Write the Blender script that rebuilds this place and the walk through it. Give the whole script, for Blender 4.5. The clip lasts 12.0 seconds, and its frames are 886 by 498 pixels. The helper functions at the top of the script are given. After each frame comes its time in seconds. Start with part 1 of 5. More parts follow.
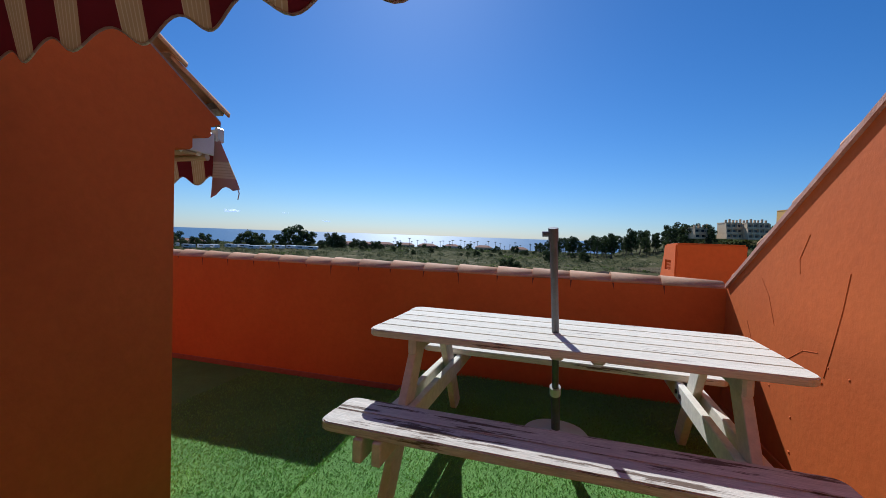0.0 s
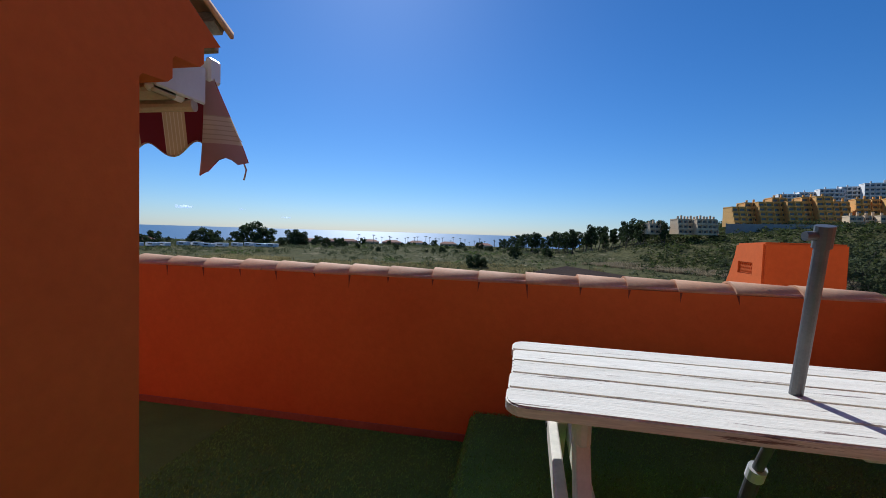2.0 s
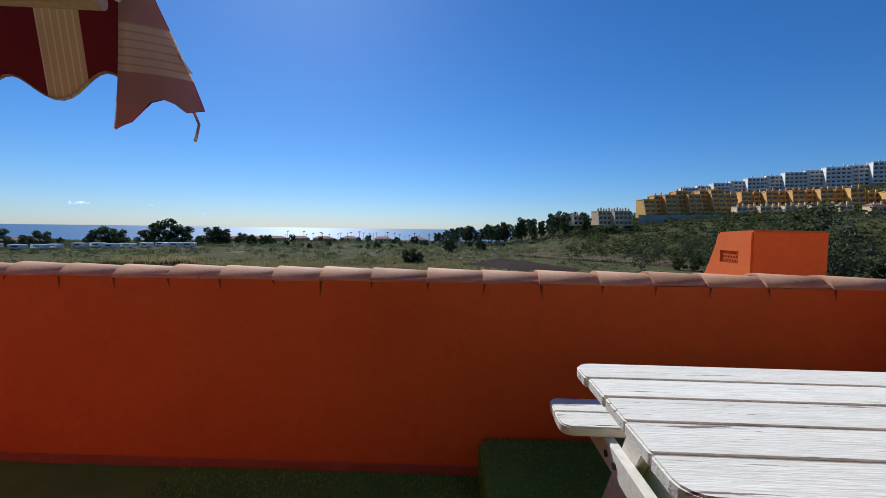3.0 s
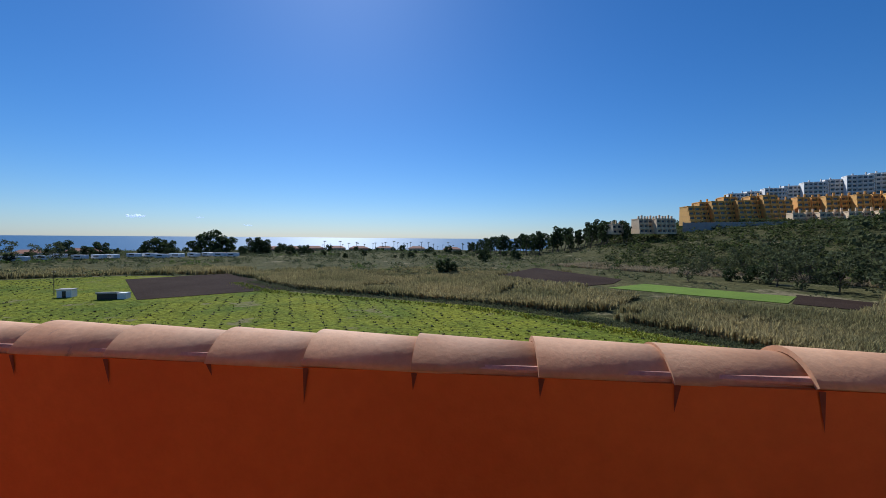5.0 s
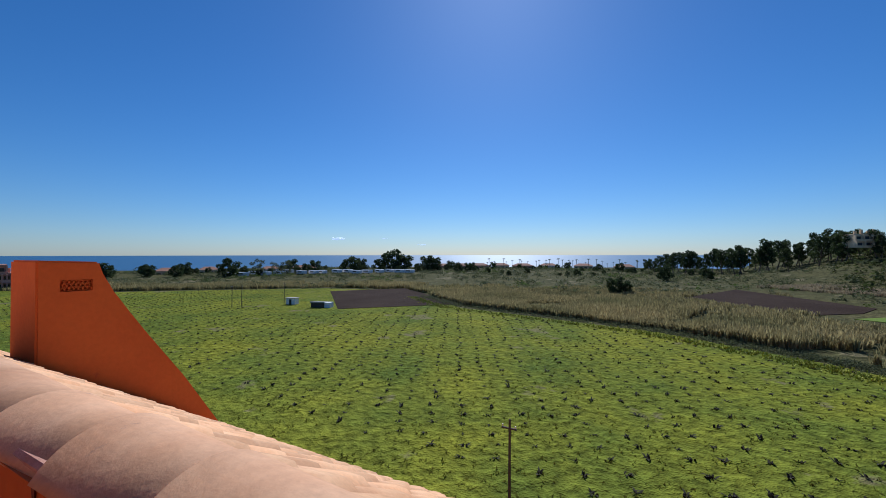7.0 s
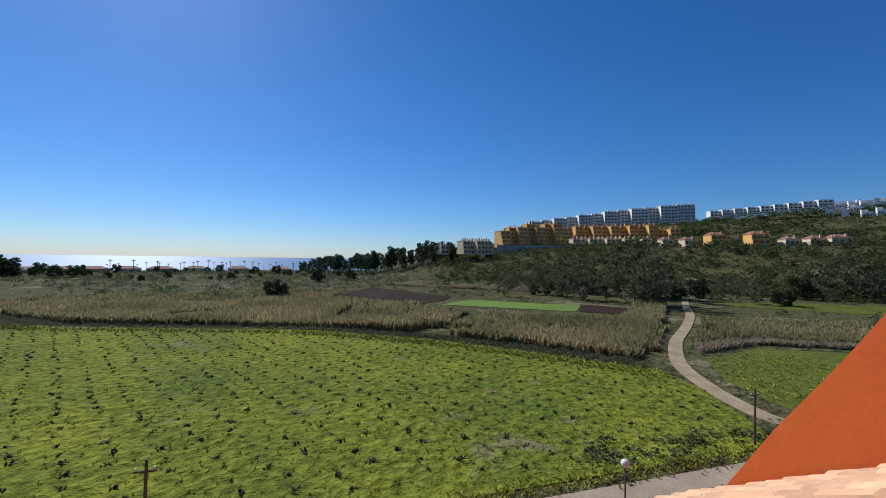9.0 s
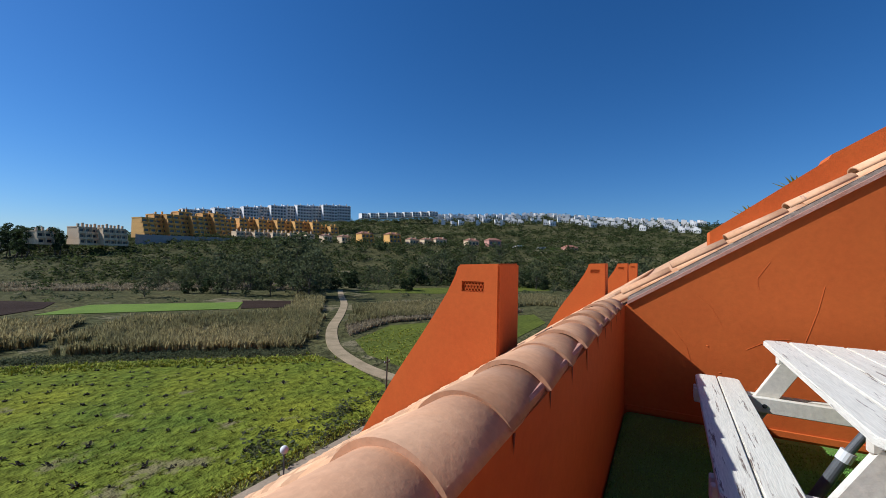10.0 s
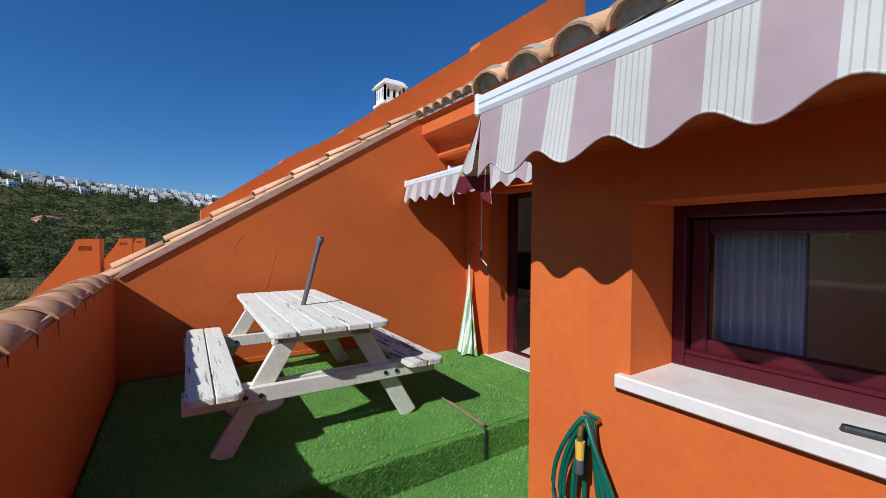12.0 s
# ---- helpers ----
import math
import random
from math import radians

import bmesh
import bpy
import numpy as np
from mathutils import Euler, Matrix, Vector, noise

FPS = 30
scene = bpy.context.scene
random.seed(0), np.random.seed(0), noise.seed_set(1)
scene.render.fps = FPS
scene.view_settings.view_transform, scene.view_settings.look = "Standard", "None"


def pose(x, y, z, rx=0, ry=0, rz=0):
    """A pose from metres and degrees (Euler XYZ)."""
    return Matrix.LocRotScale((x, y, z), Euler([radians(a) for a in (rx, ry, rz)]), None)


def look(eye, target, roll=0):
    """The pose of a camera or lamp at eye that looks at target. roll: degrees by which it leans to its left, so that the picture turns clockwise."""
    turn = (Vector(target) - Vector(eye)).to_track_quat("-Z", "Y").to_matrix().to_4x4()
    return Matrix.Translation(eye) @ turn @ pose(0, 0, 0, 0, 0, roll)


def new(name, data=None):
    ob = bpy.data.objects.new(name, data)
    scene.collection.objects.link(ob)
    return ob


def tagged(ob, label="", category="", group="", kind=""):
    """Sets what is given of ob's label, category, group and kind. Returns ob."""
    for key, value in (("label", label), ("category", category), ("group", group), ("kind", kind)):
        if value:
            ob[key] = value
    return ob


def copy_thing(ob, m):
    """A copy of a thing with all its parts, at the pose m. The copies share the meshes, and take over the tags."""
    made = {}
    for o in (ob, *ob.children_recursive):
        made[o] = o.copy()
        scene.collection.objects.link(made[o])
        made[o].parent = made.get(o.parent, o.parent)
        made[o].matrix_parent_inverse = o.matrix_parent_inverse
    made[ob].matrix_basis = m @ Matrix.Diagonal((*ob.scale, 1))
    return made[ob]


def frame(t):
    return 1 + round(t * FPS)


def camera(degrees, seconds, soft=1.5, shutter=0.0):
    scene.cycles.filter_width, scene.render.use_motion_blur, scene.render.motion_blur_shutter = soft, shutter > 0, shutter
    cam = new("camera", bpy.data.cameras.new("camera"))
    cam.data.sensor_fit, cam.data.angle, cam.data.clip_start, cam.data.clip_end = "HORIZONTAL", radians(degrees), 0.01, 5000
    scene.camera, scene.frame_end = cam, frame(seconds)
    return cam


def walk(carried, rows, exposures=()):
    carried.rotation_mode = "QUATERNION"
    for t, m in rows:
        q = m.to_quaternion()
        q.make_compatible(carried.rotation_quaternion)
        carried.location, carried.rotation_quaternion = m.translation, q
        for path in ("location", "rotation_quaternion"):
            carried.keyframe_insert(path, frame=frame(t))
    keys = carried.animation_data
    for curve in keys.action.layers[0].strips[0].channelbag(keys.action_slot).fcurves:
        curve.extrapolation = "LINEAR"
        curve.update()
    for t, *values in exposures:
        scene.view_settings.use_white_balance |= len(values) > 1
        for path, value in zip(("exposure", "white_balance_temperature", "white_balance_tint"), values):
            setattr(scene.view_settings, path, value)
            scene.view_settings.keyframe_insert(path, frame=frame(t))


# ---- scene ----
cam = camera(95.0, 12.0, soft=0.6)
PATH = [
    (0, (0.391, -3.613, 1.481), (-0.154, -1.69, 1.412), 2.0),
    (0.5, (0.257, -3.414, 1.477), (-0.345, -1.508, 1.412), 2.4),
    (1, (0.051, -3.216, 1.483), (-0.557, -1.311, 1.422), 2.4),
    (1.5, (-0.246, -3.076, 1.484), (-0.775, -1.148, 1.42), 2.3),
    (2, (-0.514, -2.897, 1.48), (-0.887, -0.933, 1.399), 1.8),
    (2.5, (-0.777, -2.68, 1.461), (-0.93, -0.689, 1.358), 1.2),
    (4.5, (-1.206, -1.491, 1.49), (-1.186, 0.507, 1.402), 0.5),
    (5, (-1.257, -1.133, 1.504), (-1.475, 0.855, 1.447), 0.5),
    (5.5, (-1.351, -0.845, 1.519), (-1.855, 1.09, 1.495), 0.7),
    (6, (-1.513, -0.592, 1.532), (-2.293, 1.249, 1.534), 0.4),
    (6.5, (-1.621, -0.446, 1.546), (-2.622, 1.286, 1.569), -0.1),
    (8.5, (-2.06, -0.17, 1.505), (-2.163, 1.827, 1.542), 0.6),
    (9, (-2.15, -0.135, 1.515), (-1.569, 1.779, 1.563), 0.8),
    (9.5, (-2.19, -0.21, 1.525), (-0.934, 1.346, 1.574), 0.8),
    (10, (-2.313, -0.363, 1.523), (-0.553, 0.585, 1.571), 1.2),
    (10.5, (-2.416, -0.445, 1.529), (-0.423, -0.28, 1.559), 1.0),
    (11, (-2.547, -0.501, 1.518), (-0.604, -0.976, 1.513), 0.6),
    (11.5, (-2.758, -0.55, 1.52), (-0.944, -1.393, 1.487), 0.6),
    (12, (-2.942, -0.531, 1.52), (-1.271, -1.629, 1.471), 0.3),
]
walk(cam, [(t, look(e, g, r)) for t, e, g, r in PATH], [(0, 0.22, 5030, 10), (2.5, 0.2, 5030, 10), (5, 0.15, 5030, 10), (6.5, 0.1, 5030, 10), (8.5, 0.12, 5030, 10), (10, 0.24, 5080, 10), (11, 0.22, 5080, 10), (12, 0.2, 5030, 10)])

# ---- light: late-winter sun over the sea, clear sky ----
SUN_AZ, SUN_EL = radians(-21.0), radians(38.9)
TO_SUN = Vector((math.sin(SUN_AZ) * math.cos(SUN_EL), math.cos(SUN_AZ) * math.cos(SUN_EL), math.sin(SUN_EL)))
world = bpy.data.worlds.new("sky")
scene.world = world
world.use_nodes = True
wn = world.node_tree
sky = wn.nodes.new("ShaderNodeTexSky")
sky.sky_type = "NISHITA"
sky.sun_disc = False
sky.sun_elevation, sky.sun_rotation = SUN_EL, SUN_AZ
sky.altitude, sky.air_density, sky.dust_density, sky.ozone_density = 0, 1.0, 0.2, 6.0
wn.nodes["Background"].inputs["Strength"].default_value = 0.0635
deep = wn.nodes.new("ShaderNodeHueSaturation")
deep.inputs["Saturation"].default_value = 1.14
wn.links.new(sky.outputs["Color"], deep.inputs["Color"])
wn.links.new(deep.outputs["Color"], wn.nodes["Background"].inputs["Color"])
sun_data = bpy.data.lights.new("sun", "SUN")
sun_data.energy, sun_data.angle, sun_data.color = 4.5, radians(0.6), (1.0, 0.88, 0.70)
sun = new("sun", sun_data)
sun.matrix_world = look((0, 0, 60), Vector((0, 0, 60)) - TO_SUN)


# ---- materials ----
def mat(name, c1, c2, scale=3.0, rough=0.85, bump=0.25, fine=60.0, metal=0.0, vary=0.0, stretch=(1, 1, 1), grain=0.12,
        chips=None, chip_scale=12.0, chip_at=0.62, depth=0.004, spec=0.5, island=0.0, leafy=0.0):
    """Two colours mixed by broad noise, a fine grain over it, relief, and worn patches of a third colour."""
    m = bpy.data.materials.new(name)
    m.use_nodes = True
    nt = m.node_tree
    bsdf = nt.nodes["Principled BSDF"]
    link = nt.links.new

    def node(kind, **given):
        n = nt.nodes.new("ShaderNode" + kind)
        for key, value in given.items():
            n.inputs[key].default_value = value
        return n

    coord = node("TexCoord")
    mapping = node("Mapping", Scale=stretch)
    info = node("ObjectInfo")
    shift = node("VectorMath")
    shift.operation = "SCALE"
    shift.inputs[0].default_value = (7.3, 3.1, 5.7)
    link(info.outputs["Random"], shift.inputs["Scale"])
    link(shift.outputs["Vector"], mapping.inputs["Location"])
    link(coord.outputs["Object"], mapping.inputs["Vector"])
    broad = node("TexNoise", Scale=scale, Detail=5.0, Roughness=0.6)
    small = node("TexNoise", Scale=fine, Detail=3.0, Roughness=0.65)
    link(mapping.outputs["Vector"], broad.inputs["Vector"])
    link(mapping.outputs["Vector"], small.inputs["Vector"])
    ramp = node("MapRange")
    ramp.inputs[1].default_value, ramp.inputs[2].default_value = 0.32, 0.68
    link(broad.outputs["Fac"], ramp.inputs[0])
    mix = node("MixRGB", Color1=(*c1, 1), Color2=(*c2, 1))
    link(ramp.outputs[0], mix.inputs["Fac"])
    tone = node("MapRange")
    tone.inputs[1].default_value, tone.inputs[2].default_value = 0.25, 0.75
    tone.inputs[3].default_value, tone.inputs[4].default_value = 1 - grain, 1 + grain
    link(small.outputs["Fac"], tone.inputs[0])
    colour = node("HueSaturation")
    link(mix.outputs["Color"], colour.inputs["Color"])
    value = tone.outputs[0]
    if vary:
        each = node("MapRange")
        each.inputs[3].default_value, each.inputs[4].default_value = 1 - vary, 1 + vary
        link(info.outputs["Random"], each.inputs[0])
        times = node("Math")
        times.operation = "MULTIPLY"
        link(value, times.inputs[0])
        link(each.outputs[0], times.inputs[1])
        value = times.outputs[0]
    if island:
        geo = node("NewGeometry")
        each = node("MapRange")
        each.inputs[3].default_value, each.inputs[4].default_value = 1 - island, 1 + island
        link(geo.outputs["Random Per Island"], each.inputs[0])
        times = node("Math")
        times.operation = "MULTIPLY"
        link(value, times.inputs[0])
        link(each.outputs[0], times.inputs[1])
        value = times.outputs[0]
    link(value, colour.inputs["Value"])
    out = colour.outputs["Color"]
    if chips:
        worn = node("TexNoise", Scale=chip_scale, Detail=6.0, Roughness=0.7)
        link(mapping.outputs["Vector"], worn.inputs["Vector"])
        edge = node("MapRange")
        edge.inputs[1].default_value, edge.inputs[2].default_value = chip_at, chip_at + 0.05
        link(worn.outputs["Fac"], edge.inputs[0])
        over = node("MixRGB", Color2=(*chips, 1))
        link(edge.outputs[0], over.inputs["Fac"])
        link(out, over.inputs["Color1"])
        out = over.outputs["Color"]
    link(out, bsdf.inputs["Base Color"])
    if bump:
        relief = node("Bump", Strength=bump, Distance=depth)
        both = node("Math")
        both.operation = "ADD"
        link(small.outputs["Fac"], both.inputs[0])
        link(broad.outputs["Fac"], both.inputs[1])
        link(both.outputs[0], relief.inputs["Height"])
        link(relief.outputs["Normal"], bsdf.inputs["Normal"])
    if leafy:
        shine = node("BsdfTranslucent")
        link(out, shine.inputs["Color"])
        both_ways = node("MixShader", Fac=leafy)
        link(bsdf.outputs[0], both_ways.inputs[1])
        link(shine.outputs[0], both_ways.inputs[2])
        link(both_ways.outputs[0], nt.nodes["Material Output"].inputs["Surface"])
    bsdf.inputs["Roughness"].default_value = rough
    bsdf.inputs["Metallic"].default_value = metal
    bsdf.inputs["Specular IOR Level"].default_value = spec
    return m


RENDER = mat("orange_render", (0.62, 0.146, 0.024), (0.565, 0.120, 0.020), 1.3, 0.8, 0.28, 22, grain=0.06, depth=0.006, spec=0.2,
             chips=(0.50, 0.10, 0.026), chip_scale=1.7, chip_at=0.66)
COPING = mat("mortar_pink", (0.60, 0.34, 0.25), (0.48, 0.22, 0.14), 6, 0.9, 0.6, 70, grain=0.15)
CEMENT = mat("cement", (0.40, 0.36, 0.29), (0.26, 0.235, 0.185), 9, 0.95, 0.8, 60, grain=0.25)
CAP = mat("cap_clay", (0.50, 0.25, 0.120), (0.62, 0.355, 0.195), 3.5, 0.8, 0.35, 45, vary=0.14, grain=0.10, spec=0.4,
          chips=(0.33, 0.19, 0.125), chip_scale=5, chip_at=0.655)
CLAY = mat("roof_clay", (0.60, 0.31, 0.150), (0.70, 0.42, 0.235), 3.5, 0.85, 0.35, 45, vary=0.22, grain=0.12, spec=0.3,
           chips=(0.40, 0.25, 0.17), chip_scale=8, chip_at=0.63)
CLAY_ALL = mat("roof_clay_far", (0.60, 0.31, 0.150), (0.70, 0.42, 0.235), 3.5, 0.85, 0.35, 45, island=0.22, grain=0.12, spec=0.3)
TURF = mat("turf", (0.165, 0.33, 0.06), (0.115, 0.25, 0.048), 2.2, 0.8, 0.8, 180, grain=0.35, depth=0.012, spec=0.25)
BLADES = mat("turf_blades", (0.27, 0.49, 0.09), (0.18, 0.36, 0.07), 2.0, 0.7, 0.0, 90, island=0.35, spec=0.1, leafy=0.2)
PAINT = mat("white_wood", (0.80, 0.755, 0.64), (0.71, 0.665, 0.55), 3, 0.8, 0.5, 26, stretch=(0.5, 7, 7), grain=0.17, vary=0.05,
            chips=(0.21, 0.16, 0.13), chip_scale=5.0, chip_at=0.60, spec=0.12)
PAINT_WORN = mat("worn_wood", (0.74, 0.69, 0.60), (0.60, 0.545, 0.465), 3, 0.85, 0.6, 26, stretch=(0.6, 6, 6), grain=0.22, vary=0.06,
                 chips=(0.17, 0.125, 0.095), chip_scale=4.0, chip_at=0.545, spec=0.12)
PAINT_LEGS = mat("white_wood_legs", (0.78, 0.73, 0.62), (0.70, 0.65, 0.54), 2.5, 0.8, 0.4, 30, grain=0.12, vary=0.05, chips=(0.30, 0.23, 0.18), chip_scale=6.0, chip_at=0.675, spec=0.12)
GREY_METAL = mat("grey_pole", (0.10, 0.105, 0.11), (0.14, 0.145, 0.15), 12, 0.45, 0.1, 120, metal=0.3)
BLACK = mat("black_bolt", (0.02, 0.02, 0.02), (0.03, 0.03, 0.03), 30, 0.5, 0.1, 100)
WHITE = mat("white_paint", (0.80, 0.80, 0.78), (0.74, 0.74, 0.72), 3, 0.6, 0.2, 60, grain=0.05)
WHITE_METAL = mat("white_metal", (0.78, 0.78, 0.78), (0.70, 0.70, 0.70), 6, 0.35, 0.05, 90, grain=0.03)
MARBLE = mat("marble", (0.80, 0.76, 0.70), (0.72, 0.62, 0.52), 5, 0.3, 0.05, 30, grain=0.06, chips=(0.60, 0.40, 0.25), chip_scale=6, chip_at=0.68)
RED_WOOD = mat("wine_red_paint", (0.075, 0.007, 0.012), (0.060, 0.005, 0.010), 3, 0.4, 0.08, 60, grain=0.06, spec=0.3)
PLASTER = mat("room_plaster", (0.82, 0.78, 0.70), (0.78, 0.74, 0.66), 2, 0.9, 0.2, 50, grain=0.04)
SOIL = mat("ploughed_soil", (0.036, 0.022, 0.016), (0.052, 0.034, 0.024), 0.12, 0.95, 0.8, 2.5, stretch=(1, 1, 1), grain=0.30, depth=0.25, spec=0.03)
DUST = mat("dirt_track", (0.44, 0.33, 0.20), (0.27, 0.21, 0.12), 0.5, 0.95, 0.6, 6, grain=0.18, depth=0.05, spec=0.03)
ROAD = mat("gravel_road", (0.40, 0.31, 0.21), (0.32, 0.25, 0.17), 0.6, 0.95, 0.6, 8, grain=0.15, depth=0.05, spec=0.03)
MEADOW = mat("meadow", (0.215, 0.215, 0.018), (0.10, 0.135, 0.018), 0.09, 0.95, 1.0, 1.6, grain=0.6, depth=0.40, spec=0.03,
             chips=(0.20, 0.175, 0.075), chip_scale=0.11, chip_at=0.60)
TUFT = mat("grass_tufts", (0.215, 0.21, 0.022), (0.14, 0.15, 0.026), 0.1, 0.9, 0.0, 3, island=0.35, spec=0.05, leafy=0.4)
GRASS = mat("green_grass", (0.13, 0.145, 0.022), (0.085, 0.10, 0.018), 0.12, 0.95, 0.8, 1.5, grain=0.4, depth=0.2, spec=0.03, chips=(0.16, 0.15, 0.03), chip_scale=0.12, chip_at=0.60)
LAWN = mat("bright_crop", (0.17, 0.24, 0.028), (0.13, 0.185, 0.025), 0.15, 0.95, 0.5, 3, grain=0.2, depth=0.1, spec=0.1)
SCRUB_GROUND = mat("rough_ground", (0.115, 0.10, 0.040), (0.068, 0.070, 0.027), 0.05, 0.95, 1.0, 0.8, grain=0.6, depth=0.8, spec=0.03,
                   chips=(0.21, 0.175, 0.095), chip_scale=0.05, chip_at=0.58)
LEAF_DARK = mat("dark_leaves", (0.040, 0.058, 0.022), (0.065, 0.085, 0.030), 0.3, 0.8, 0.0, 3, island=0.45, grain=0.25, spec=0.2, leafy=0.4)
LEAF_SCRUB = mat("scrub_leaves", (0.048, 0.064, 0.020), (0.090, 0.100, 0.030), 0.05, 0.85, 0.0, 2, island=0.45, grain=0.3, spec=0.15, leafy=0.4)
LEAF_BRIGHT = mat("bright_leaves", (0.12, 0.16, 0.03), (0.085, 0.12, 0.03), 0.08, 0.85, 0.0, 2, island=0.4, grain=0.3, spec=0.15, leafy=0.4)
LEAF_GREY = mat("grey_green_leaves", (0.085, 0.100, 0.046), (0.125, 0.132, 0.058), 0.2, 0.85, 0.0, 3, island=0.35, grain=0.25, spec=0.15, leafy=0.4)
REED = mat("reed_canes", (0.40, 0.325, 0.145), (0.22, 0.20, 0.085), 0.07, 0.9, 0.0, 2, island=0.5, grain=0.3, spec=0.15, leafy=0.4)
REED_DRY = mat("dry_reeds", (0.40, 0.32, 0.20), (0.30, 0.24, 0.14), 0.1, 0.9, 0.0, 2, island=0.4, grain=0.3, spec=0.15, leafy=0.4)
VINE = mat("vine_stumps", (0.040, 0.036, 0.024), (0.062, 0.058, 0.034), 0.4, 0.95, 0.0, 3, island=0.5, spec=0.1)
BARK = mat("bark", (0.085, 0.065, 0.048), (0.13, 0.105, 0.08), 2, 0.95, 0.6, 12, depth=0.03)
OCHRE = mat("ochre_facade", (0.78, 0.43, 0.10), (0.70, 0.37, 0.09), 0.2, 0.85, 0.1, 3, vary=0.08)
CREAM = mat("cream_facade", (0.78, 0.58, 0.35), (0.72, 0.52, 0.31), 0.2, 0.85, 0.1, 3, vary=0.1)
FACADE_WHITE = mat("white_facade", (0.82, 0.77, 0.70), (0.76, 0.71, 0.64), 0.2, 0.85, 0.1, 3, vary=0.05)
FACADE_PINK = mat("pink_facade", (0.60, 0.30, 0.22), (0.52, 0.26, 0.19), 0.2, 0.85, 0.1, 3, vary=0.1)
ROOF_FAR = mat("far_roof", (0.36, 0.16, 0.09), (0.28, 0.12, 0.07), 0.5, 0.9, 0.1, 3)
STONE_WALL = mat("retaining_stone", (0.42, 0.39, 0.35), (0.34, 0.31, 0.28), 0.3, 0.9, 0.3, 2)
WINDOW_DARK = mat("far_window", (0.035, 0.040, 0.050), (0.05, 0.055, 0.06), 1, 0.15, 0.0, 3)


def water():
    m = bpy.data.materials.new("sea_water")
    m.use_nodes = True
    nt = m.node_tree
    b = nt.nodes["Principled BSDF"]
    b.inputs["Base Color"].default_value = (0.012, 0.07, 0.16, 1)
    b.inputs["Roughness"].default_value = 0.35
    b.inputs["IOR"].default_value = 1.33
    coord = nt.nodes.new("ShaderNodeTexCoord")
    waves = nt.nodes.new("ShaderNodeTexNoise")
    waves.inputs["Scale"].default_value, waves.inputs["Detail"].default_value = 0.12, 6
    relief = nt.nodes.new("ShaderNodeBump")
    relief.inputs["Strength"].default_value, relief.inputs["Distance"].default_value = 1.0, 0.7
    nt.links.new(coord.outputs["Object"], waves.inputs["Vector"])
    nt.links.new(waves.outputs["Fac"], relief.inputs["Height"])
    nt.links.new(relief.outputs["Normal"], b.inputs["Normal"])
    return m


SEA = water()


def glass(name):
    """A thin pane: clear, with a mirror gloss that grows towards grazing views."""
    m = bpy.data.materials.new(name)
    m.use_nodes = True
    nt = m.node_tree
    nt.nodes.remove(nt.nodes["Principled BSDF"])
    clear, gloss = nt.nodes.new("ShaderNodeBsdfTransparent"), nt.nodes.new("ShaderNodeBsdfGlossy")
    clear.inputs["Color"].default_value = (0.985, 0.99, 0.99, 1)
    gloss.inputs["Roughness"].default_value = 0.015
    edge = nt.nodes.new("ShaderNodeFresnel")
    edge.inputs["IOR"].default_value = 1.52
    both = nt.nodes.new("ShaderNodeMixShader")
    nt.links.new(edge.outputs[0], both.inputs[0])
    nt.links.new(clear.outputs[0], both.inputs[1])
    nt.links.new(gloss.outputs[0], both.inputs[2])
    nt.links.new(both.outputs[0], nt.nodes["Material Output"].inputs["Surface"])
    return m


GLASS = glass("window_glass")


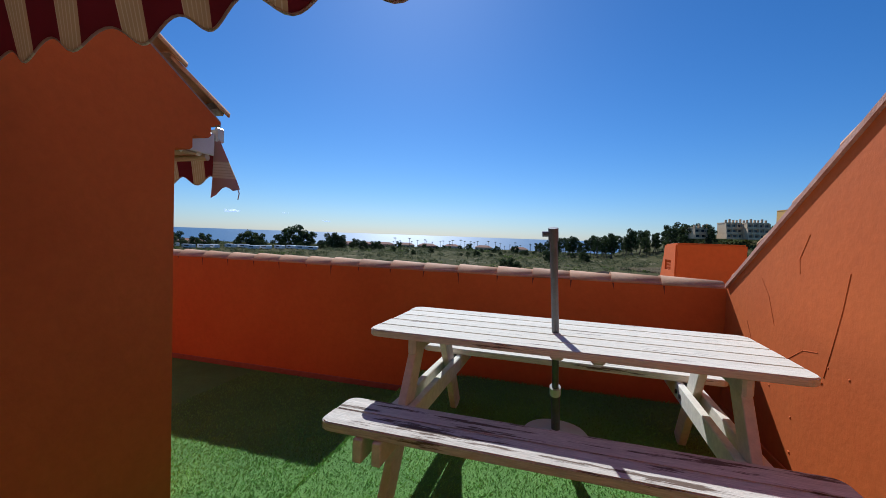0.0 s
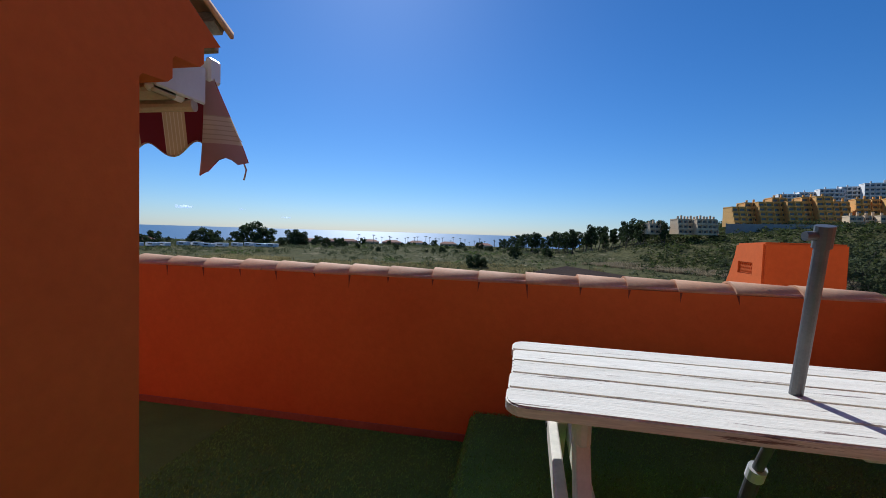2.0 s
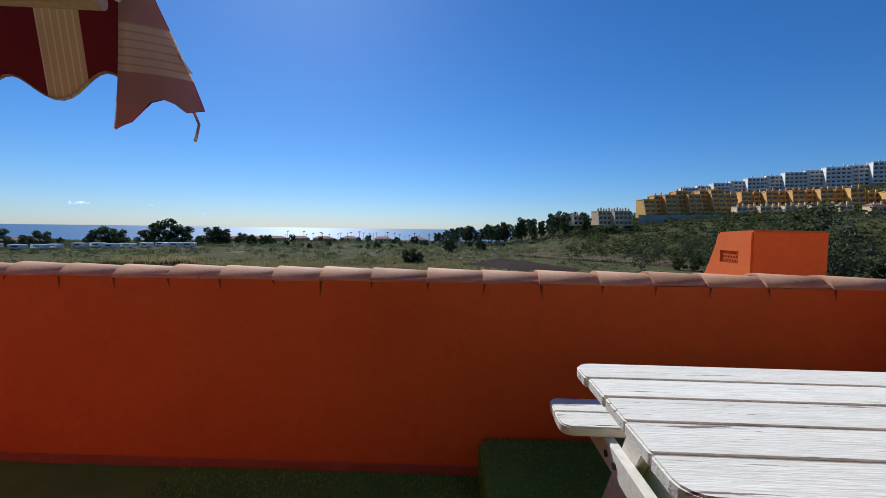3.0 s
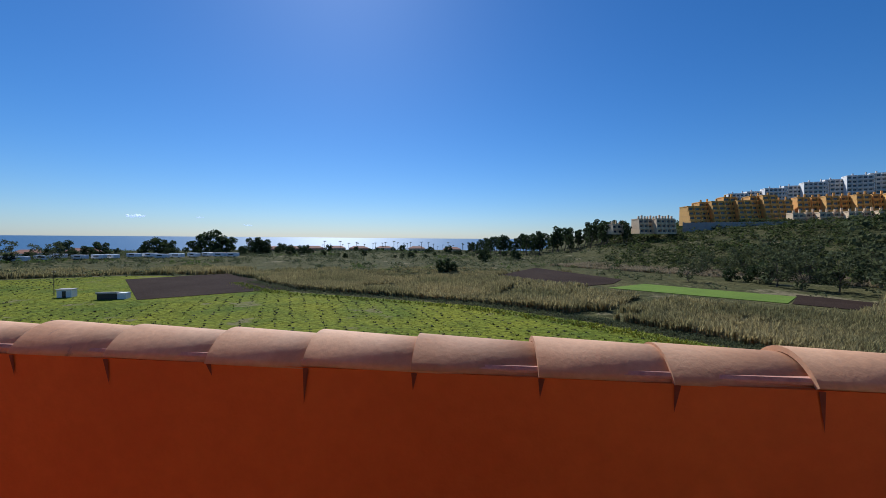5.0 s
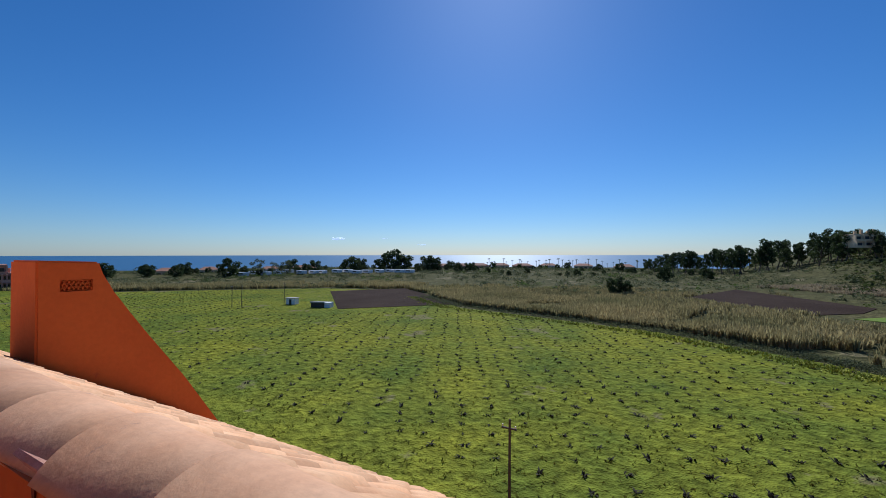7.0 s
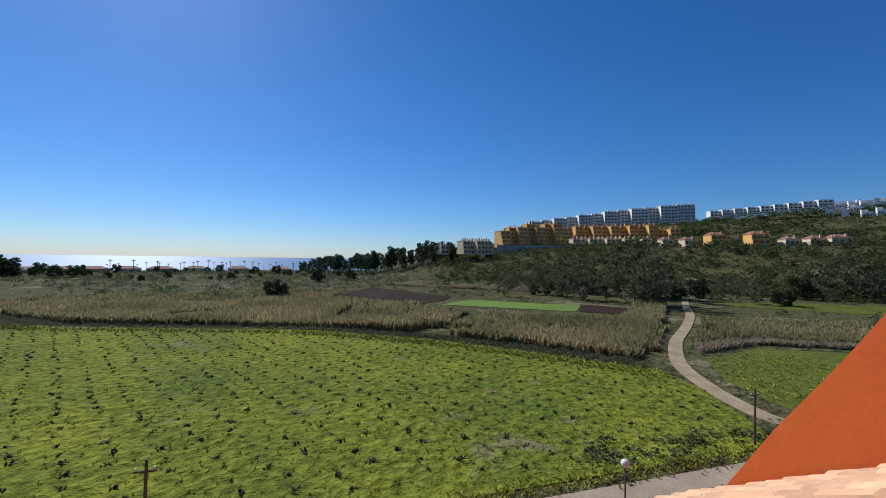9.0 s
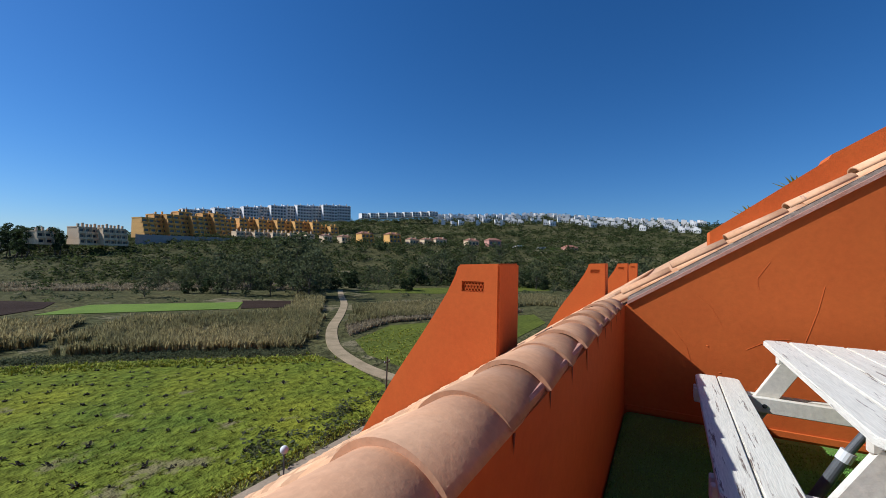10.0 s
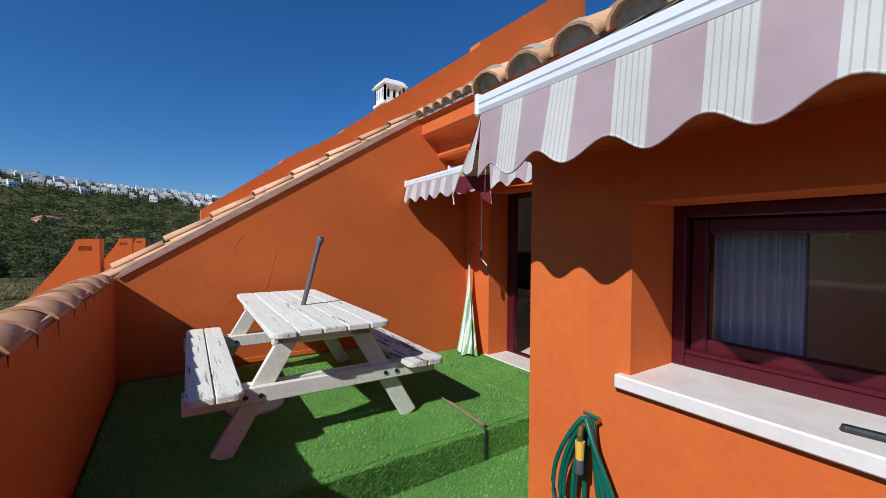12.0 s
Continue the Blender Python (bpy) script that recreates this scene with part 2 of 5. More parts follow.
def stripes(name, ground, band, line, period=0.205, share=0.5, through_light=0.25):
    """Woven awning cloth: broad bands along x, thin lines inside the pale band."""
    m = bpy.data.materials.new(name)
    m.use_nodes = True
    nt = m.node_tree
    link = nt.links.new
    b = nt.nodes["Principled BSDF"]
    coord = nt.nodes.new("ShaderNodeTexCoord")
    split = nt.nodes.new("ShaderNodeSeparateXYZ")
    link(coord.outputs["Object"], split.inputs[0])

    def math_node(op, a, c):
        n = nt.nodes.new("ShaderNodeMath")
        n.operation = op
        for socket, v in zip(n.inputs, (a, c)):
            if isinstance(v, (int, float)):
                socket.default_value = v
            else:
                link(v, socket)
        return n.outputs[0]

    turn = math_node("FRACT", math_node("DIVIDE", math_node("ADD", split.outputs["X"], 47.611), period), 0)
    pale = math_node("LESS_THAN", turn, share)
    fine = math_node("FRACT", math_node("MULTIPLY", turn, 6.0 / share), 0)
    thin = math_node("MULTIPLY", math_node("LESS_THAN", fine, 0.22), pale)
    one = nt.nodes.new("ShaderNodeMixRGB")
    one.inputs["Color1"].default_value, one.inputs["Color2"].default_value = (*ground, 1), (*band, 1)
    link(pale, one.inputs["Fac"])
    two = nt.nodes.new("ShaderNodeMixRGB")
    two.inputs["Color2"].default_value = (*line, 1)
    link(thin, two.inputs["Fac"])
    link(one.outputs[0], two.inputs["Color1"])
    grime = nt.nodes.new("ShaderNodeTexNoise")
    grime.inputs["Scale"].default_value, grime.inputs["Detail"].default_value = 9, 5
    link(coord.outputs["Object"], grime.inputs["Vector"])
    tone = nt.nodes.new("ShaderNodeMapRange")
    tone.inputs[3].default_value, tone.inputs[4].default_value = 0.86, 1.12
    link(grime.outputs["Fac"], tone.inputs[0])
    hue = nt.nodes.new("ShaderNodeHueSaturation")
    link(tone.outputs[0], hue.inputs["Value"])
    link(two.outputs[0], hue.inputs["Color"])
    link(hue.outputs[0], b.inputs["Base Color"])
    b.inputs["Roughness"].default_value = 0.9
    shine = nt.nodes.new("ShaderNodeBsdfTranslucent")
    link(hue.outputs[0], shine.inputs["Color"])
    both = nt.nodes.new("ShaderNodeMixShader")
    both.inputs["Fac"].default_value = through_light
    link(b.outputs[0], both.inputs[1])
    link(shine.outputs[0], both.inputs[2])
    link(both.outputs[0], nt.nodes["Material Output"].inputs["Surface"])
    return m


CLOTH = stripes("awning_outside", (0.49, 0.365, 0.365), (0.68, 0.655, 0.59), (0.52, 0.48, 0.40), period=0.2285, share=0.45)
CLOTH_IN = stripes("awning_inside", (0.20, 0.022, 0.035), (0.58, 0.42, 0.24), (0.72, 0.60, 0.42), period=0.2285, share=0.45, through_light=0.4)
HAMMOCK = stripes("hammock_cloth", (0.75, 0.75, 0.68), (0.30, 0.48, 0.14), (0.10, 0.33, 0.30), period=0.09, share=0.45, through_light=0.15)


# ---- building helpers ----
def part(name, bm, material, parent=None, label=""):
    """Links a bmesh as one mesh object, under a thing or a part if one is given."""
    me = bpy.data.meshes.new(name)
    bm.normal_update()
    bm.to_mesh(me)
    bm.free()
    me.materials.append(material)
    ob = new(name, me)
    if parent is not None:
        ob.parent = parent
    if label:
        ob["label"] = label
    return ob


def setting(name, bm, material, label, category):
    return tagged(part(name, bm, material), label, category, kind="structure")


def thing(name, label, category, at=(0, 0, 0), turn=0.0, group=""):
    ob = new(name)
    ob.matrix_basis = Matrix.Translation(at) @ Matrix.Rotation(radians(turn), 4, "Z")
    return tagged(ob, label, category, group)


def smooth(ob, angle=40):
    for p in ob.data.polygons:
        p.use_smooth = True
    return ob


def block(bm, x0, x1, y0, y1, z0, z1, bevel=0.0, m=None, segments=1):
    made = bmesh.ops.create_cube(bm, size=1.0)["verts"]
    for v in made:
        v.co = Vector((x0 + (v.co.x + 0.5) * (x1 - x0), y0 + (v.co.y + 0.5) * (y1 - y0), z0 + (v.co.z + 0.5) * (z1 - z0)))
    if bevel:
        edges = list({e for v in made for e in v.link_edges})
        made = list({v for f in bmesh.ops.bevel(bm, geom=edges, offset=bevel, segments=segments, affect="EDGES", profile=0.6)["faces"] for v in f.verts} | {v for v in made if v.is_valid})
    if m is not None:
        bmesh.ops.transform(bm, matrix=m, verts=[v for v in made if v.is_valid])
    return made


def box(x0, x1, y0, y1, z0, z1, bevel=0.0, m=None, segments=1):
    bm = bmesh.new()
    block(bm, x0, x1, y0, y1, z0, z1, bevel, m, segments)
    return bm


def tube(bm, a, b, r1, r2=None, sides=12, caps=True):
    a, b = Vector(a), Vector(b)
    d = b - a
    m = Matrix.Translation((a + b) / 2) @ d.to_track_quat("Z", "Y").to_matrix().to_4x4()
    return bmesh.ops.create_cone(bm, cap_ends=caps, segments=sides, radius1=r1, radius2=r1 if r2 is None else r2, depth=d.length, matrix=m)["verts"]


def rod(a, b, r1, r2=None, sides=12):
    bm = bmesh.new()
    tube(bm, a, b, r1, r2, sides)
    return bm


def bent(points, r, sides=8):
    """A round bar through the points."""
    bm = bmesh.new()
    pts = [Vector(p) for p in points]
    rings = []
    for i, p in enumerate(pts):
        d = (pts[min(i + 1, len(pts) - 1)] - pts[max(i - 1, 0)]).normalized()
        q = d.to_track_quat("Z", "Y")
        rings.append([bm.verts.new(p + q @ Vector((r * math.cos(k * math.tau / sides), r * math.sin(k * math.tau / sides), 0))) for k in range(sides)])
    for a, b in zip(rings, rings[1:]):
        for k in range(sides):
            bm.faces.new((a[k], a[(k + 1) % sides], b[(k + 1) % sides], b[k]))
    bm.faces.new(rings[0][::-1])
    bm.faces.new(rings[-1])
    return bm


def prism(outline, axis, a, b):
    """A solid with this outline (pairs of the two other axes, in order) from a to b along the axis."""
    bm = bmesh.new()

    def place(p, q):
        return (q, *p) if axis == "x" else (p[0], q, p[1]) if axis == "y" else (*p, q)

    low = [bm.verts.new(place(p, a)) for p in outline]
    high = [bm.verts.new(place(p, b)) for p in outline]
    n = len(outline)
    for i in range(n):
        bm.faces.new((low[i], low[(i + 1) % n], high[(i + 1) % n], high[i]))
    bm.faces.new(low[::-1])
    bm.faces.new(high)
    bmesh.ops.recalc_face_normals(bm, faces=bm.faces)
    return bm


def mesh_of(name, verts, faces, material):
    me = bpy.data.meshes.new(name)
    me.from_pydata([tuple(v) for v in verts], [], [tuple(f) for f in faces])
    me.materials.append(material)
    return me


def big_mesh(name, verts, tris, material):
    """One mesh from arrays of corners and triangles."""
    me = bpy.data.meshes.new(name)
    verts, tris = np.asarray(verts, np.float32), np.asarray(tris, np.int32)
    me.vertices.add(len(verts))
    me.vertices.foreach_set("co", verts.ravel())
    me.loops.add(tris.size)
    me.loops.foreach_set("vertex_index", tris.ravel())
    me.polygons.add(len(tris))
    me.polygons.foreach_set("loop_start", np.arange(0, tris.size, 3, dtype=np.int32))
    me.polygons.foreach_set("loop_total", np.full(len(tris), 3, np.int32))
    me.update(calc_edges=True)
    me.materials.append(material)
    return me


def scatter(name, protos, places, material, label, category):
    """Many copies of small prototypes (corners, triangles) joined into one stuff object. places: x, y, z, size, height, turn."""
    rng = np.random.default_rng(len(places))
    pick = rng.integers(0, len(protos), len(places))
    vs, ts, base = [], [], 0
    places = np.asarray(places, float)
    for k, (pv, pt) in enumerate(protos):
        rows = places[pick == k]
        if not len(rows):
            continue
        c, s = np.cos(rows[:, 5])[:, None], np.sin(rows[:, 5])[:, None]
        x = (pv[None, :, 0] * c - pv[None, :, 1] * s) * rows[:, 3:4] + rows[:, 0:1]
        y = (pv[None, :, 0] * s + pv[None, :, 1] * c) * rows[:, 3:4] + rows[:, 1:2]
        z = pv[None, :, 2] * rows[:, 4:5] + rows[:, 2:3]
        vs.append(np.stack([x, y, z], -1).reshape(-1, 3))
        ts.append((pt[None] + (np.arange(len(rows)) * len(pv))[:, None, None]).reshape(-1, 3) + base)
        base += len(rows) * len(pv)
    ob = new(name, big_mesh(name, np.concatenate(vs), np.concatenate(ts), material))
    return tagged(ob, label, category, kind="stuff")


def leaf_cloud(n, seed, size, spread=(1, 1, 1), lift=0.5, shell=0.55):
    """n loose leaf sprays in an uneven cloud about one unit across, its foot at z = 0."""
    r = np.random.default_rng(seed)
    lobes = r.normal(0, 0.32, (7, 3)) * spread + (0, 0, lift)
    vs, ts = [], []
    for i in range(n):
        lobe = lobes[r.integers(0, 7)]
        d = r.normal(0, 1, 3)
        d /= np.linalg.norm(d)
        p = lobe + d * np.array(spread) * (0.30 * r.uniform(shell, 1.0))
        a, b = r.normal(0, 1, 3), r.normal(0, 1, 3)
        a /= np.linalg.norm(a)
        b -= a * (a @ b)
        b /= np.linalg.norm(b)
        w = size * r.uniform(0.6, 1.4)
        vs += [p - a * w, p + b * w * 0.6, p + a * w, p - b * w * 0.6]
        ts += [(4 * i, 4 * i + 1, 4 * i + 2), (4 * i, 4 * i + 2, 4 * i + 3)]
    vs = np.array(vs)
    vs[:, 2] = np.maximum(vs[:, 2], 0.0)
    return vs, np.array(ts)


# ---- the terrace, cut into a tiled roof ----
PLAT = 0.235          # raised part of the floor
SLOPE = 0.625         # the roof's fall
FRONT = 0.656         # the fall of the roof beyond the parapet


def roof_z(y):
    return 1.10 - SLOPE * y


def front_z(y):
    return 1.145 - FRONT * y


setting("floor_lower", box(-6.4, 1.63, -3.93, -0.08, -0.25, 0.0), TURF, "green artificial turf on the lower terrace floor", "floor")
platform = setting("floor_platform", box(-0.8, 1.628, -2.85, -0.081, 0.001, PLAT, 0.065, segments=5), TURF, "raised terrace floor covered with green artificial turf", "floor")
parapet = setting("wall_parapet", box(-6.4, 1.63, -0.08, 0.13, -0.3, 1.146), RENDER, "low orange rendered parapet wall along the terrace edge", "wall")
setting("baseboard_parapet", box(-6.4, -0.8, -0.094, -0.08, 0.0, 0.055, 0.004), mat("skirting_clay", (0.34, 0.10, 0.06), (0.28, 0.075, 0.045), 5, 0.8, 0.3, 50),
        "narrow reddish skirting along the foot of the parapet", "skirting")
side = setting("wall_slope", prism([(-0.08, -0.3), (-0.08, 1.14), (-3.2, 3.09), (-3.93, 3.09), (-3.93, -0.3)], "x", 1.63, 1.91), RENDER,
               "orange rendered side wall with a sloping top", "wall")
setting("baseboard_slope", box(1.616, 1.63, -2.85, -0.094, PLAT, PLAT + 0.05, 0.004), RENDER, "orange skirting along the side wall", "skirting")
setting("wall_far_end", prism([(-0.08, -0.3), (-0.08, 1.125), (-1.96, 2.28), (-1.96, -0.3)], "x", -6.7, -6.4), RENDER, "orange rendered end wall of the terrace", "wall")
cornice = [(-1.96, 1.876), (-1.95, 1.888), (-1.87, 1.894), (-1.854, 1.910), (-1.854, 1.966), (-1.845, 1.978), (-1.75, 1.984), (-1.734, 2.000), (-1.734, 2.050), (-1.66, 2.085)]
setting("wall_block_side", prism([(-1.96, -0.3)] + cornice + [(-4.33, 3.72), (-4.33, -0.3)], "x", -1.87, -1.54), RENDER,
        "orange rendered side wall of the projecting block with a stepped eaves end", "wall")
wf = prism([(-2.32, 1.66), (-1.96, 1.66)] + cornice + [(-2.32, 2.46)], "x", -6.4, -1.87)
block(wf, -6.4, -1.87, -2.32, -1.96, -0.3, 0.955)
block(wf, -6.4, -3.75, -2.32, -1.96, 0.955, 1.66)
block(wf, -2.06, -1.87, -2.32, -1.96, 0.955, 1.66)
setting("wall_block_front", wf, RENDER, "sunlit orange rendered wall with a window opening and stepped eaves", "wall")
door_cornice = [(-3.93, 2.340), (-3.92, 2.360), (-3.70, 2.370), (-3.68, 2.400), (-3.68, 2.540), (-3.66, 2.570), (-3.46, 2.590), (-3.44, 2.620), (-3.44, 2.760),
                (-3.42, 2.790), (-3.24, 2.820), (-3.2, 2.860), (-3.2, 3.010), (-3.15, 3.050)]
wd = prism([(-4.33, 2.12), (-3.93, 2.12)] + door_cornice + [(-4.33, 3.72)], "x", -1.54, 1.63)
block(wd, 1.14, 1.63, -4.33, -3.93, -0.3, 2.12)
block(wd, -1.54, -0.70, -4.33, -3.93, -0.3, 2.12)
setting("wall_door", wd, RENDER, "orange rendered wall round the terrace door, with stepped eaves above", "wall")

# roofs: a slab under each field of tiles
setting("roof_block", prism([(-1.64, 2.075), (-1.64, 2.105), (-7.2, 5.58), (-7.2, 5.4), (-2.3, 2.46)], "x", -6.6, -1.565), CEMENT, "mortar bed of the tiled roof over the block", "roof")
setting("roof_door", prism([(-3.14, 3.04), (-3.14, 3.07), (-7.2, 5.58), (-7.2, 5.4), (-4.33, 3.62)], "x", -1.565, 1.91), CEMENT, "mortar bed of the tiled roof over the door", "roof")
setting("roof_side", prism([(0.1, 1.02), (0.1, 1.03), (-7.2, 5.58), (-7.2, 5.3), (0.1, 0.8)], "x", 1.91, 2.23), CEMENT, "mortar bed of the narrow roof beside the wall", "roof")
roof_front = setting("roof_front", prism([(0.115, 0.98), (0.115, 1.04), (3.0, front_z(3.0) - 0.03), (3.0, front_z(3.0) - 0.2), (0.115, 0.7)], "x", -16.0, 40.0), CEMENT,
                     "sloping clay-tiled roof below the parapet", "roof")
setting("roof_right", prism([(0.115, 1.04), (-7.2, 5.6), (-7.2, 5.3), (0.115, 0.7)], "x", 2.49, 40.0), CLAY_ALL, "clay roof beyond the party wall", "roof")
setting("roof_left", prism([(0.115, 1.04), (-7.2, 5.6), (-7.2, 5.3), (0.115, 0.7)], "x", -16.0, -6.7), CLAY_ALL, "clay roof beyond the end wall", "roof")
setting("wall_party", prism([(-0.76, 1.30), (-0.76, 1.83), (-1.60, 2.43), (-1.62, 2.47), (-2.36, 2.91), (-2.38, 2.95), (-4.60, 4.60), (-4.62, 4.68), (-7.2, 6.58), (-7.2, 4.64)], "x", 2.23, 2.49), RENDER,
        "tall orange party wall rising in steps above the roof", "wall")
setting("wall_outer", box(-16, 40, 2.2, 2.5, -9.6, front_z(2.85) + 0.1), RENDER, "orange outer wall of the building under the eaves", "wall")
setting("wall_back", box(-16, 40, -7.5, -7.2, -9.6, 5.4), RENDER, "plain back wall of the building", "wall")

# the room behind the door and the window
setting("floor_room", box(-6.4, 3.3, -7.0, -4.33, -0.3, -0.01), MARBLE, "pale stone floor of the room", "floor")
setting("floor_threshold", box(-0.75, 1.20, -4.33, -3.90, -0.02, 0.012, 0.006), MARBLE, "pale marble threshold of the terrace door", "threshold")
setting("floor_window", box(-6.4, -1.88, -4.33, -2.325, -0.3, -0.01), MARBLE, "pale stone floor behind the window", "floor")
setting("ceiling_room", box(-6.4, 3.3, -7.0, -4.335, 2.55, 2.7), PLASTER, "white ceiling of the room", "ceiling")
setting("ceiling_window", box(-6.4, -1.88, -4.33, -2.325, 2.3, 2.4), PLASTER, "white ceiling behind the window", "ceiling")
setting("wall_room_right", box(3.3, 3.5, -7.0, -4.0, -0.3, 2.7), PLASTER, "cream plaster wall of the room", "wall")
setting("wall_room_front", box(1.635, 3.3, -4.33, -4.0, -0.3, 2.7), PLASTER, "cream plaster front wall of the room", "wall")
setting("wall_room_left", box(-6.7, -6.4, -7.0, -1.97, -0.3, 2.7), PLASTER, "cream plaster end wall of the room", "wall")
setting("wall_room_back", box(-6.4, 3.3, -7.19, -7.0, -0.3, 2.7), PLASTER, "cream plaster back wall of the room", "wall")


# ---- the land below: flat fields, a hill to the west, the sea to the south ----
G = -9.5
AZ = (-180, -20, 5, 12, 17, 23, 30, 38, 50, 60, 75, 95, 130, 180)
LOW = (-2.0, -2.0, -2.0, -1.5, 0.0, 0.8, 1.8, 2.0, 1.9, 1.9, 1.6, 1.0, 0.0, -2.0)
HIGH = (-1.1, -1.1, -1.1, -0.9, 0.6, 1.6, 3.0, 4.2, 5.0, 5.6, 6.0, 4.5, 2.0, -1.1)


def ground_z(x, y):
    dx, dy = x + 1.8, y + 0.3
    r, az = math.hypot(dx, dy), math.degrees(math.atan2(dx, dy))
    z1 = 1.5 + 290 * math.tan(radians(np.interp(az, AZ, LOW)))
    z2 = 1.5 + 640 * math.tan(radians(np.interp(az, AZ, HIGH)))
    far = z2 - 0.25 * max(z2, 0)
    if az < 8:
        z2 = far = -16.0
        z1 = -9.8
    z = float(np.interp(r, (0, 175, 290, 330, 640, 1200, 4700), (G, G, z1, z1, z2, far, far)))
    if r > 175:
        z += min((r - 175) / 60, 1) * 2.2 * noise.noise((x * 0.02, y * 0.02, 3.0)) * (1 if az > 8 else 0.3)
    return z


def swung(az):
    return az + float(np.interp(az, (-80, 20, 30, 45, 100), (1.1, 1.1, 0.9, -0.3, -0.4)))


def swing(points):
    """Points of the land turned about the terrace in the same way as everything placed by at_polar."""
    out = []
    for x, y in points:
        r, az = math.hypot(x + 1.8, y + 0.3), math.degrees(math.atan2(x + 1.8, y + 0.3))
        a = radians(swung(az) if y > 18 else az)
        out.append((-1.8 + r * math.sin(a), -0.3 + r * math.cos(a)))
    return out


def at_polar(az, r):
    az = swung(az)
    x, y = -1.8 + r * math.sin(radians(az)), -0.3 + r * math.cos(radians(az))
    return x, y


rings = [0.0, 20, 60, 110, 150] + [175 + 8 * i for i in range(30)] + [430, 460, 500, 540, 580, 620, 660, 720, 800, 950, 1200, 1700, 2500, 3500, 4700]
steps = [-180 + 3 * i for i in range(40)] + [-60 + 1.5 * i for i in range(130)] + [135 + 3 * i for i in range(15)]
gm = bmesh.new()
rows = []
for r in rings[1:]:
    rows.append([gm.verts.new((*at_polar(a, r), ground_z(*at_polar(a, r)))) for a in steps])
hub = gm.verts.new((*at_polar(0, 0), G))
n = len(steps)
for i in range(n):
    gm.faces.new((hub, rows[0][(i + 1) % n], rows[0][i]))
    for a, b in zip(rows, rows[1:]):
        gm.faces.new((a[i], a[(i + 1) % n], b[(i + 1) % n], b[i]))
bmesh.ops.recalc_face_normals(gm, faces=gm.faces)
ground = smooth(setting("ground", gm, SCRUB_GROUND, "rough scrubby ground with dry grass rising to a hill", "ground"))
sm = bmesh.new()
bmesh.ops.create_circle(sm, cap_ends=True, segments=96, radius=4800)
sea = setting("water", sm, SEA, "blue sea glittering under the sun", "sea")
sea.location = (0, 0, -11.5)


def field(name, outline, material, label, category, lift=0.06):
    return setting(name, prism(outline, "z", G - 0.3, G + lift), material, label, category)


MEADOW_EDGE = swing([(-210, 2.6), (2, 2.6), (5, 17.6), (25, 17.6), (30, 27), (31, 33), (21, 44.5), (11, 54), (-4, 64), (-41, 74), (-72, 100), (-100, 94), (-145, 53), (-210, 25)])
BROWN_1 = [(-88.8, 88.4), (-75.5, 108), (-41.8, 79.2), (-59.5, 60.6)]
BROWN_2 = [(1.0, 116), (16.5, 152), (34.8, 112.5), (29.5, 102), (21.4, 95.4)]
GREEN_2 = [(25.6, 92.8), (36.9, 102.5), (58.5, 84.4), (50.7, 75.2)]
BROWN_3 = [(58.7, 84.6), (60.5, 87.5), (67.7, 77.9), (58.9, 68.4), (51.2, 74.9)]
RIGHT_1 = swing([(32.5, 23), (34.5, 28.5), (40, 35), (52, 38), (80, 22), (70, 17.6), (31, 17.6)])
RIGHT_2 = swing([(95, 85), (125, 78), (180, 40), (150, 35), (110, 60)])
field("field_vines", MEADOW_EDGE, MEADOW, "bright green meadow planted with rows of vine stumps", "field")
field("field_ploughed", BROWN_1, SOIL, "dark brown freshly ploughed field", "field", 0.12)
field("field_ploughed_far", BROWN_2, SOIL, "dark brown ploughed field among reeds", "field", 0.10)
field("field_crop", GREEN_2, LAWN, "bright green crop strip", "field", 0.10)
field("field_bare", BROWN_3, SOIL, "strip of bare brown soil", "field", 0.09)
field("field_beside_track", RIGHT_1, GRASS, "green meadow with yellow flowers beside the track", "field", 0.05)
field("field_far_green", RIGHT_2, GRASS, "flat green field at the foot of the hill", "field", 0.05)


def eased(points, n=5):
    """A smooth line through the points."""
    out = []
    for i in range(len(points) - 1):
        p0, p1, p2, p3 = (Vector(points[max(0, min(len(points) - 1, i + d))]) for d in (-1, 0, 1, 2))
        for k in range(n):
            t = k / n
            q = 0.5 * (2 * p1 + (p2 - p0) * t + (2 * p0 - 5 * p1 + 4 * p2 - p3) * t * t + (3 * p1 - p0 - 3 * p2 + p3) * t ** 3)
            out.append((q.x, q.y))
    return out + [tuple(points[-1])]


def ribbon(points, width):
    """The outline of a strip of that width along the points."""
    left, right = [], []
    for i, p in enumerate(points):
        a, b = points[max(i - 1, 0)], points[min(i + 1, len(points) - 1)]
        dx, dy = b[0] - a[0], b[1] - a[1]
        d = math.hypot(dx, dy)
        left.append((p[0] - dy / d * width / 2, p[1] + dx / d * width / 2))
        right.append((p[0] + dy / d * width / 2, p[1] - dx / d * width / 2))
    return left + right[::-1]


TRACK = swing([(30.5, 15.5), (28.8, 20), (29.4, 23.5), (31.6, 28.4), (36, 35), (45.3, 44), (57, 53), (71, 64.5), (85, 78), (100, 92)])
field("track", ribbon(eased(TRACK), 1.6), DUST, "pale sandy dirt track winding between the fields", "track", 0.09)
field("road", ribbon([(6, 15.3), (13, 15.3), (20, 15.3), (32, 14.6), (70, 12)], 2.6), ROAD, "gravel road at the foot of the building", "road", 0.08)


